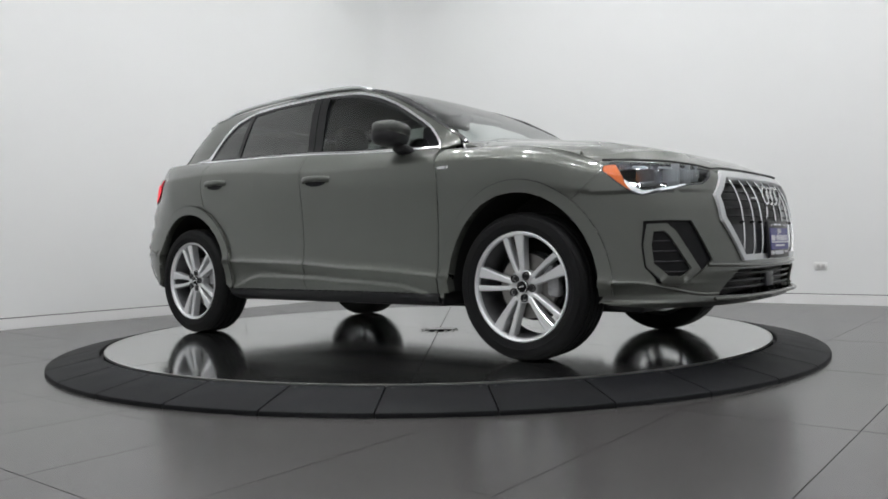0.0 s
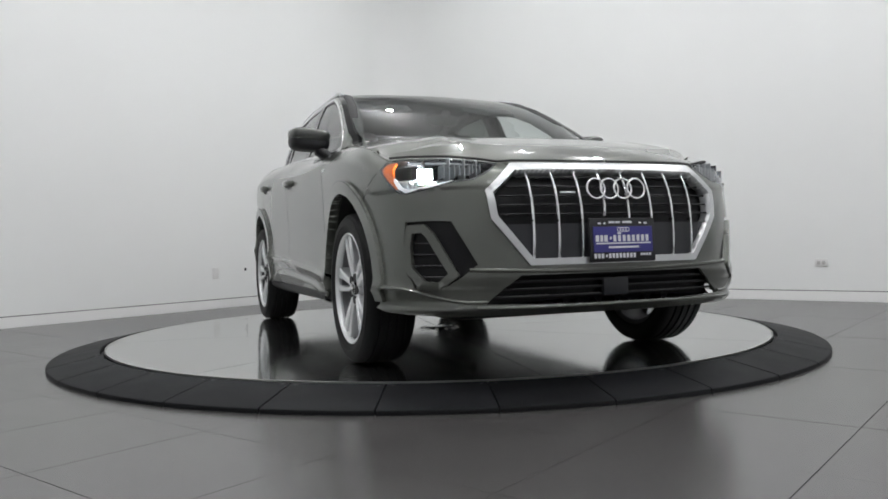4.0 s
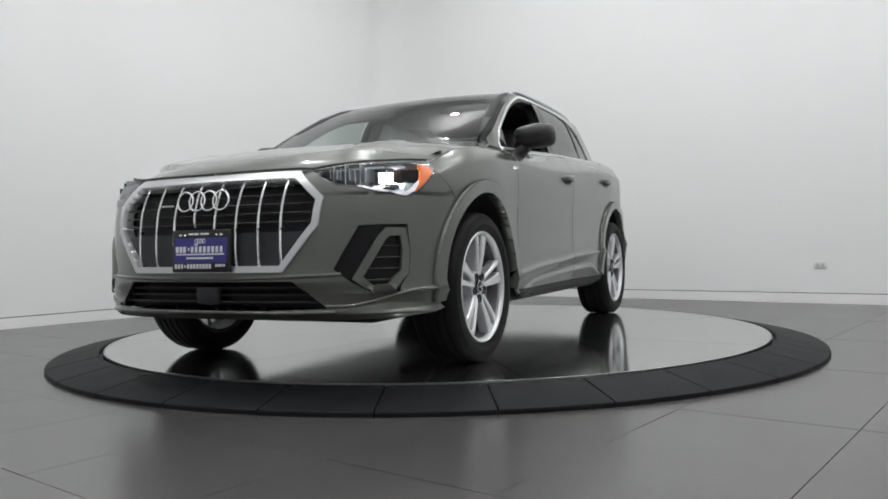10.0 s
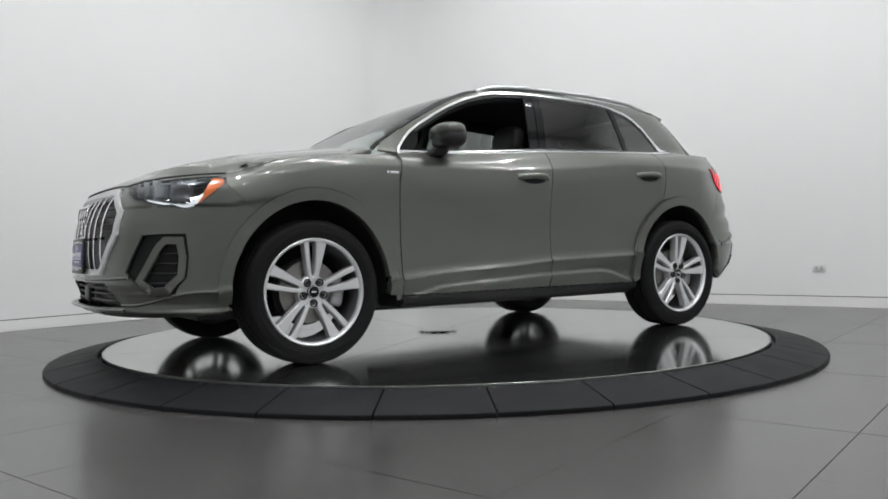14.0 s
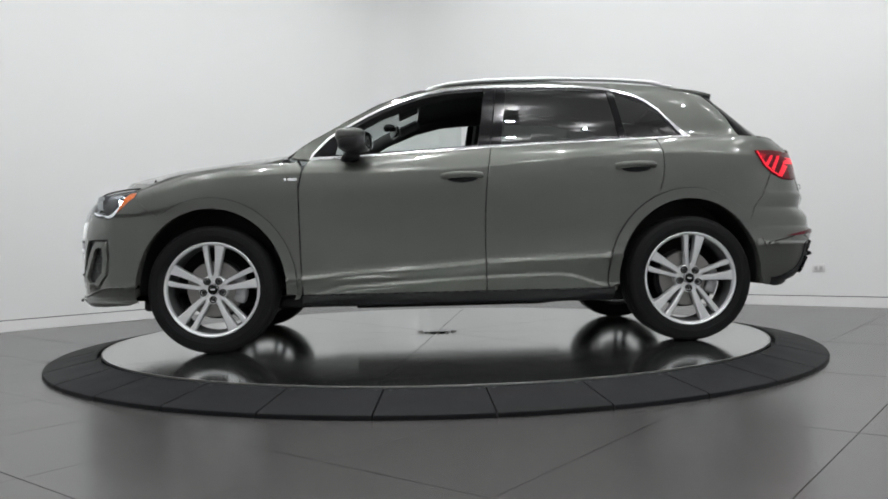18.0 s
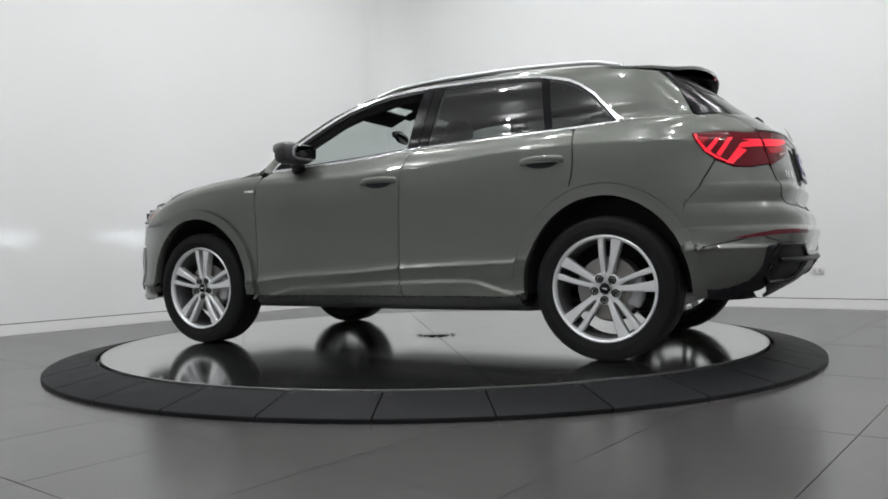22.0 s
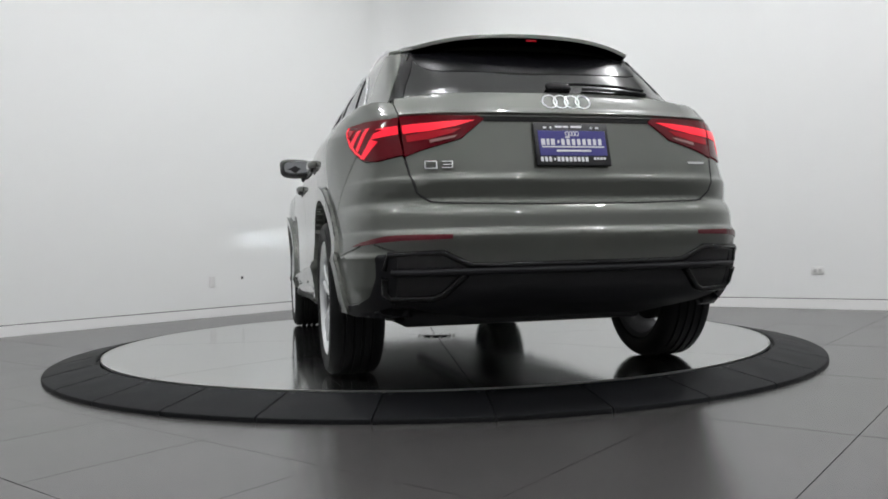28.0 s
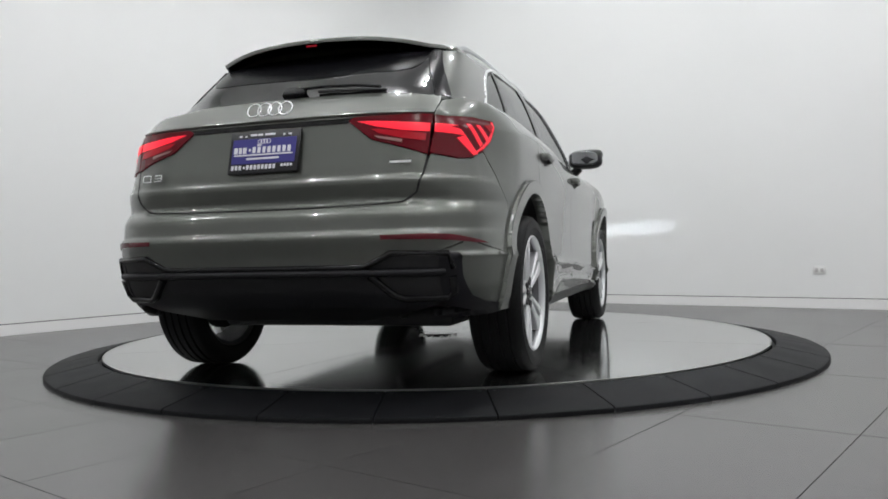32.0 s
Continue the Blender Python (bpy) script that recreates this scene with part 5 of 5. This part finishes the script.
for ax in (1.34, -1.34):
    part("suspension_arm", tube([(ax - 0.02, -0.62, 0.27), (ax - 0.05, 0, 0.24), (ax - 0.02, 0.62, 0.27)], 0.03, 8), IRON, under)
    for mirror, sy in LR:
        bm = bmesh.new()
        prev = None
        for k in range(29):
            a = radians(-3 + 186 * k / 28)
            x, z = ax + 0.425 * math.cos(a), HUBZ + (0.470 if ax > 0 else 0.477) * math.sin(a) + DROP
            row = [bm.verts.new((x, sy * y, z)) for y in (0.885, 0.72, 0.53)]
            if prev:
                for i in range(2):
                    bm.faces.new((prev[i], row[i], row[i + 1], prev[i + 1]))
            prev = row
        part("wheel_liner", bm, DARK, under)
        bm = bmesh.new()
        c = bm.verts.new((ax, sy * 0.53, HUBZ))
        rim = [bm.verts.new((ax + 0.43 * math.cos(radians(-3 + 186 * k / 28)), sy * 0.53, HUBZ + 0.478 * math.sin(radians(-3 + 186 * k / 28)))) for k in range(29)]
        for p, q in zip(rim, rim[1:]):
            bm.faces.new((c, p, q))
        part("well_plate", bm, DARK, under)
part("cowl", sheet("cowl", [[(0.93, -0.98), (0.975, -0.5), (0.99, 0), (0.975, 0.5), (0.93, 0.98), (1.06, 0.98), (1.08, 0), (1.06, -0.98)]], lambda x, t: glasshouse(min(x, 1.0), t) + Vector((max(0, x - 1.0), 0, -0.012)), grid=(0.05, 0.08), step=0.05, rim=0.01), PLASTIC, car, "black plastic windscreen cowl")
for y, a in ((0.25, 0.0), (-0.35, 0.0)):
    part("wiper", tube([(0.985, y, 1.128 + DROP), (0.965, y - 0.3, 1.135 + DROP), (0.94, y - 0.55, 1.132 + DROP)] if y > 0 else [(0.985, y, 1.125 + DROP), (0.965, y + 0.3, 1.14 + DROP), (0.955, y + 0.5, 1.146 + DROP)], 0.008, 6), BLACK, car)

# ---- cabin ----
for mirror, sy in LR:
    for nm, loop in (("door_card", DOOR_F), ("door_card", DOOR_R)):
        part("door_card", sheet("door_card", [shrink(loop, 0.03)], skin, flip=True, mirror=mirror, out=-0.07, rim=0, grid=(0.12, 0.10), step=0.08), CABIN, doors[(1 if mirror else 0) + (0 if loop is DOOR_F else 2)])
dash = part("dashboard", blob((0.42, 1.44, 0.30), (0.80, 0, 0.945), 0.45, Matrix.Rotation(radians(8), 4, "Y")), CABIN, car, "black dashboard")
part("instrument_hood", blob((0.20, 0.38, 0.10), (0.62, 0.36, 1.07), 0.6), CABIN, dash)
part("console", boxed((1.0, 0.24, 0.36), (0.18, 0, 0.50), None, 0.04), CABIN, dash)
bm = spun([(0.180 + 0.015 * math.cos(a), 0.013 * math.sin(a)) for a in [2 * math.pi * j / 10 for j in range(10)]], 36, closed=True)
box(bm, (0.34, 0.05, 0.02), (0, 0, -0.01), None, 0.008)
box(bm, (0.05, 0.17, 0.02), (0, -0.09, -0.01), None, 0.008)
blob((0.14, 0.12, 0.06), (0, 0, -0.005), 0.6, None, bm, 14)
bmesh.ops.transform(bm, matrix=Matrix.Translation((0.41, 0.37, 0.97)) @ Matrix.Rotation(radians(-66), 4, "Y") @ Matrix.Rotation(radians(90), 4, "Z"), verts=bm.verts)
part("steering_wheel", bm, CABIN, car, "black steering wheel", smooth=60)


def seat(x, y, w):
    ob = part("seat", blob((0.52, w, 0.17), (x + 0.10, y, 0.56), 0.5), LEATHER, car, "black leather seat")
    part("seat_back", blob((0.15, w, 0.66), (x - 0.20, y, 0.86), 0.5, Matrix.Rotation(radians(-17), 4, "Y")), LEATHER, ob)
    return ob


for y in (0.37, -0.37):
    st = seat(0.02, y, 0.50)
    part("headrest", blob((0.10, 0.26, 0.18), (-0.30, y, 1.255), 0.6, Matrix.Rotation(radians(-12), 4, "Y")), LEATHER, st)
    part("headrest_post", tube([(-0.285, y, 1.10), (-0.30, y, 1.24)], 0.012, 8), IRON, st)
bench = seat(-0.82, 0.0, 1.26)
for y in (0.40, 0, -0.40):
    part("headrest", blob((0.09, 0.25, 0.13), (-1.14, y, 1.19), 0.6), LEATHER, bench)
rv = part("cabin_mirror", blob((0.03, 0.24, 0.075), (0.33, 0.0, 1.340), 0.6, Matrix.Rotation(radians(12), 4, "Z")), BLACK, car, "black cabin mirror")
part("mirror_foot", blob((0.08, 0.06, 0.05), (0.365, 0, 1.372), 0.7), BLACK, rv)
for mirror, sy in LR:
    bm = tube([(x, sy * (side(x, z) - 0.045), z + DROP) for x, z in ((-0.22, 0.5), (-0.24, 0.9), (-0.25, 1.16), (-0.29, 1.50))], 0.035, 8)
    part("inner_pillar", bm, CABIN, car)
    bm = tube([(x, sy * (side(x, DLO_TOP(x)) - 0.072), DLO_TOP(x) + DROP - 0.004) for x in (0.76, 0.6, 0.4, 0.2, 0.0, -0.3, -0.6, -0.9, -1.05)], 0.048, 10)
    part("roof_lining_edge", bm, HEADLINER, car)

for y in (0.36, -0.36):
    part("sun_visor", boxed((0.13, 0.34, 0.022), (0.235, y, 1.425 + DROP), Matrix.Rotation(radians(24), 4, "Y"), 0.008), HEADLINER, car)
# the shut line between bonnet, grille and headlamps, its shade drawn by a dark tube
def outward(s, z):
    return -(skin(s + 0.003, z) - skin(s - 0.003, z)).cross(skin(s, z + 0.003) - skin(s, z - 0.003)).normalized()


for mirror, sy in LR:
    run = [(at_front(y, 0.876), 0.012, 0.007) for y in (0.005, 0.1, 0.2, 0.3, 0.38, 0.425)] + [(q, 0.004, 0.004) for q in even(HEADLAMP[:6], 0.04)[:-12]]
    pts = [skin(*q) + outward(*q) * o + Vector((0, 0, up + DROP)) for q, o, up in run]
    part("bonnet_gap_shade", tube([(p.x, p.y * sy, p.z) for p in pts], 0.0050, 6), DARK, car)

tray = bmesh.new()
edge = [front_at(0.66 * (j / 10 - 1), 0.296) + Vector((-0.012, 0, DROP)) for j in range(21)]
low = [tray.verts.new(p) for p in edge] + [tray.verts.new((1.75, 0.66, 0.29)), tray.verts.new((1.75, -0.66, 0.29))]
bmesh.ops.solidify(tray, geom=[tray.faces.new(low)], thickness=0.012)
part("front_tray", tray, PLASTIC, under)

# a dark tube draws the shadow gap round the tailgate's lower edge
half = [(0.0, 0.7395), (0.13, 0.7397), (0.25, 0.740), (0.37, 0.7425), (0.49, 0.7465), (0.545, 0.751), (0.570, 0.756), (0.598, 0.772), (0.620, 0.79), (0.633, 0.825), (0.643, 0.86), (0.652, 0.92)]
for mirror, sy in LR:
    part("gate_gap_shade", tube([rear_at(y * sy, z) + Vector((0.0005, 0, DROP)) for y, z in half], 0.0036, 6, up=Vector((1, 0, 0))), DARK, tailgate)

# ---- wheels ----
TYRE_PROFILE = [(0.262, -0.100), (0.268, -0.112), (0.290, -0.120), (0.318, -0.119), (0.338, -0.111), (0.348, -0.100), (0.3535, -0.088), (0.3545, -0.066), (0.347, -0.064), (0.347, -0.056), (0.3555, -0.054),
                (0.3568, -0.026), (0.349, -0.024), (0.349, -0.015), (0.357, -0.013), (0.357, 0.013), (0.349, 0.015), (0.349, 0.024), (0.3568, 0.026), (0.3555, 0.054), (0.347, 0.056), (0.347, 0.064), (0.3545, 0.066), (0.3535, 0.088),
                (0.348, 0.100), (0.338, 0.111), (0.332, 0.1135), (0.331, 0.1165), (0.318, 0.1195), (0.296, 0.1205), (0.294, 0.1185), (0.280, 0.1165), (0.268, 0.112), (0.262, 0.100)]


def spoke(bm, a0, a1, w0, w1, depth):
    """A spoke from the hub at angle a0 to the rim at a1 (degrees), w0 and w1 wide, its face raised."""
    rows = []
    for k in range(7):
        t = k / 6
        r = 0.058 + (0.246 - 0.058) * t
        a = radians(a0 + (a1 - a0) * t)
        w = w0 + (w1 - w0) * t * t
        c, s = math.cos(a), math.sin(a)
        face = 0.086 + 0.012 * math.sin(t * math.pi * 0.55)
        row = []
        for off, h in ((-w / 2, face - depth), (-w / 2, face - 0.006), (-w / 2 + 0.005, face), (w / 2 - 0.005, face), (w / 2, face - 0.006), (w / 2, face - depth)):
            row.append(bm.verts.new((r * c - off * s, r * s + off * c, h)))
        rows.append(row)
    for p, q in zip(rows, rows[1:]):
        for i in range(6):
            bm.faces.new((p[i], p[(i + 1) % 6], q[(i + 1) % 6], q[i]))
    bm.faces.new(rows[0])
    bm.faces.new(rows[-1])


TO_Y = Matrix.Rotation(radians(-90), 4, "X")


def wheel(at):
    """A wheel on its hub: tyre, five-twin-spoke rim, cap, bolts, brake disc and caliper. Its outer face looks along +y."""
    ob = part("wheel", spun(TYRE_PROFILE, 96, "Y", closed=True), TYRE, car, "black tyre on a silver twin-spoke alloy wheel", smooth=35)
    ob.matrix_basis = at
    rim = spun([(0.262, 0.098), (0.2635, 0.109), (0.259, 0.1125), (0.252, 0.110), (0.247, 0.101), (0.243, 0.088), (0.246, 0.080), (0.256, 0.090)], 72, "Y", closed=True)
    part("rim", rim, ALLOY, ob, smooth=50)
    part("barrel", spun([(0.246, 0.084), (0.238, 0.05), (0.232, -0.02), (0.240, -0.09), (0.262, -0.104), (0.262, -0.098), (0.243, -0.02), (0.250, 0.084)], 64, "Y", closed=True), BARREL, ob, "wheel barrel with the shade behind the spokes put into its grey")
    part("valve", tube([(-0.236, 0.062, 0.02), (-0.222, 0.084, 0.018)], 0.004, 6, up=Vector((0, 0, 1))), BOLT, ob)
    for k in range(5):
        bm = bmesh.new()
        base = -90 + 72 * k
        spoke(bm, base - 13, base - 10, 0.027, 0.058, 0.050)
        spoke(bm, base + 12, base + 8.5, 0.021, 0.031, 0.050)
        bmesh.ops.recalc_face_normals(bm, faces=bm.faces)
        bmesh.ops.transform(bm, matrix=TO_Y, verts=bm.verts)
        part("spoke", bm, ALLOY, ob, smooth=35)
        a = radians(base + 36)
        bolt = spun([(0.0, 0.086), (0.0095, 0.086), (0.0115, 0.082), (0.0115, 0.060)], 6, "Y")
        bmesh.ops.translate(bolt, vec=(0.056 * math.cos(a), 0, -0.056 * math.sin(a)), verts=bolt.verts)
        part("wheel_bolt", bolt, ALLOYDARK, ob)
        seat_ = spun([(0.0120, 0.082), (0.0150, 0.0900), (0.0200, 0.0895), (0.0205, 0.070)], 16, "Y")
        bmesh.ops.translate(seat_, vec=(0.056 * math.cos(a), 0, -0.056 * math.sin(a)), verts=seat_.verts)
        part("bolt_seat", seat_, BOLT, ob)
    part("hub_face", spun([(0.0, 0.078), (0.040, 0.078), (0.072, 0.085), (0.080, 0.079), (0.080, 0.02), (0.0, 0.02)], 40, "Y"), ALLOY, ob)
    part("hub_cap", spun([(0.0, 0.092), (0.022, 0.0915), (0.030, 0.087), (0.032, 0.078)], 32, "Y"), BLACK, ob, "black hub cap")
    part("cap_ring", spun([(0.0285 + 0.0022 * math.cos(a), 0.0895 + 0.0015 * math.sin(a)) for a in [2 * math.pi * j / 6 for j in range(6)]], 32, "Y", closed=True), CHROME, ob, "bright cap ring")
    part("cap_emblem", boxed((0.026, 0.002, 0.008), (0, 0.0925, 0), None, 0.0008, 1), CHROME, ob)
    part("brake_disc", spun([(0.07, 0.030), (0.155, 0.030), (0.157, 0.027), (0.157, 0.006), (0.155, 0.003), (0.07, 0.003), (0.07, 0.012), (0.066, 0.055), (0.0, 0.055)], 48, "Y"), IRON, ob, "grey iron brake disc")
    cal = bmesh.new()
    for k in range(5):
        a = radians(160 + 10 * k)
        blob((0.07, 0.06, 0.055), (0.150 * math.cos(a), 0.026, 0.150 * math.sin(a)), 0.6, Matrix.Rotation(-a, 4, "Y"), cal, 10)
    part("brake_caliper", cal, CALIPER, ob, smooth=60)
    part("hub_carrier", spun([(0.0, 0.0), (0.10, 0.0), (0.17, -0.02), (0.17, -0.05), (0.05, -0.10), (0.0, -0.10)], 24, "Y"), DARK, ob)
    return ob


first_wheel = wheel(pose(1.34, 0.791, WHEEL_R))
for x, y, turn, spin in ((-1.34, 0.791, 0, -5), (1.34, -0.791, 180, 12), (-1.34, -0.791, 180, 20)):
    o = copy_thing(first_wheel, pose(x, y, WHEEL_R, 0, 0, turn) @ pose(0, 0, 0, 0, spin, 0))
    o.parent = car

# ---- floor tiles ----
PITCH, T0A, T0B = 0.610, -1.86, 0.922
SEAM = 0.003
tile_meshes = {}
for i in range(-14, 14):
    for j in range(-12, 14):
        a0, a1 = max(T0A + i * PITCH, A0), min(T0A + (i + 1) * PITCH, A1)
        b0, b1 = max(T0B + j * PITCH, B0), min(T0B + (j + 1) * PITCH, B1)
        if a1 - a0 < 0.02 or b1 - b0 < 0.02:
            continue
        size = (round(a1 - a0 - SEAM, 4), round(b1 - b0 - SEAM, 4))
        if size not in tile_meshes:
            o = part("tile", boxed((size[0], size[1], 0.012), (0, 0, -0.006)), TILE, floor)
            tile_meshes[size] = o.data
        else:
            o = new("tile", tile_meshes[size])
            o.parent = floor
        o.matrix_basis = Matrix.Translation(room((a0 + a1) / 2, (b0 + b1) / 2, 0.0003 * math.sin(i * 3.1 + j * 5.7))) @ TURN_ROOM


def motions():
    """The disc turns and carries the car round with it."""
    turn = ((0, -39.27), (0.5, -41.94), (1, -45.71), (2, -53.52), (3.5, -65.09), (5.5, -80.67), (6.5, -88.47), (8, -100.17), (9.5, -111.98), (11, -123.77),
            (12.5, -135.30), (14.5, -150.68), (16.5, -166.13), (18, -178.11), (19.5, -189.67), (21, -201.30), (22.5, -213.01), (24, -224.76), (25.5, -236.79),
            (27.5, -252.86), (29, -264.62), (30.5, -276.47), (32, -288.41))
    walk(disc, [(t, pose(0, 0, 0, 0, 0, a)) for t, a in turn])
    walk(car, [(t, pose(0, 0, 0, 0, 0, a) @ pose(-0.0743, -0.0410, DISC_Z)) for t, a in turn])


motions()
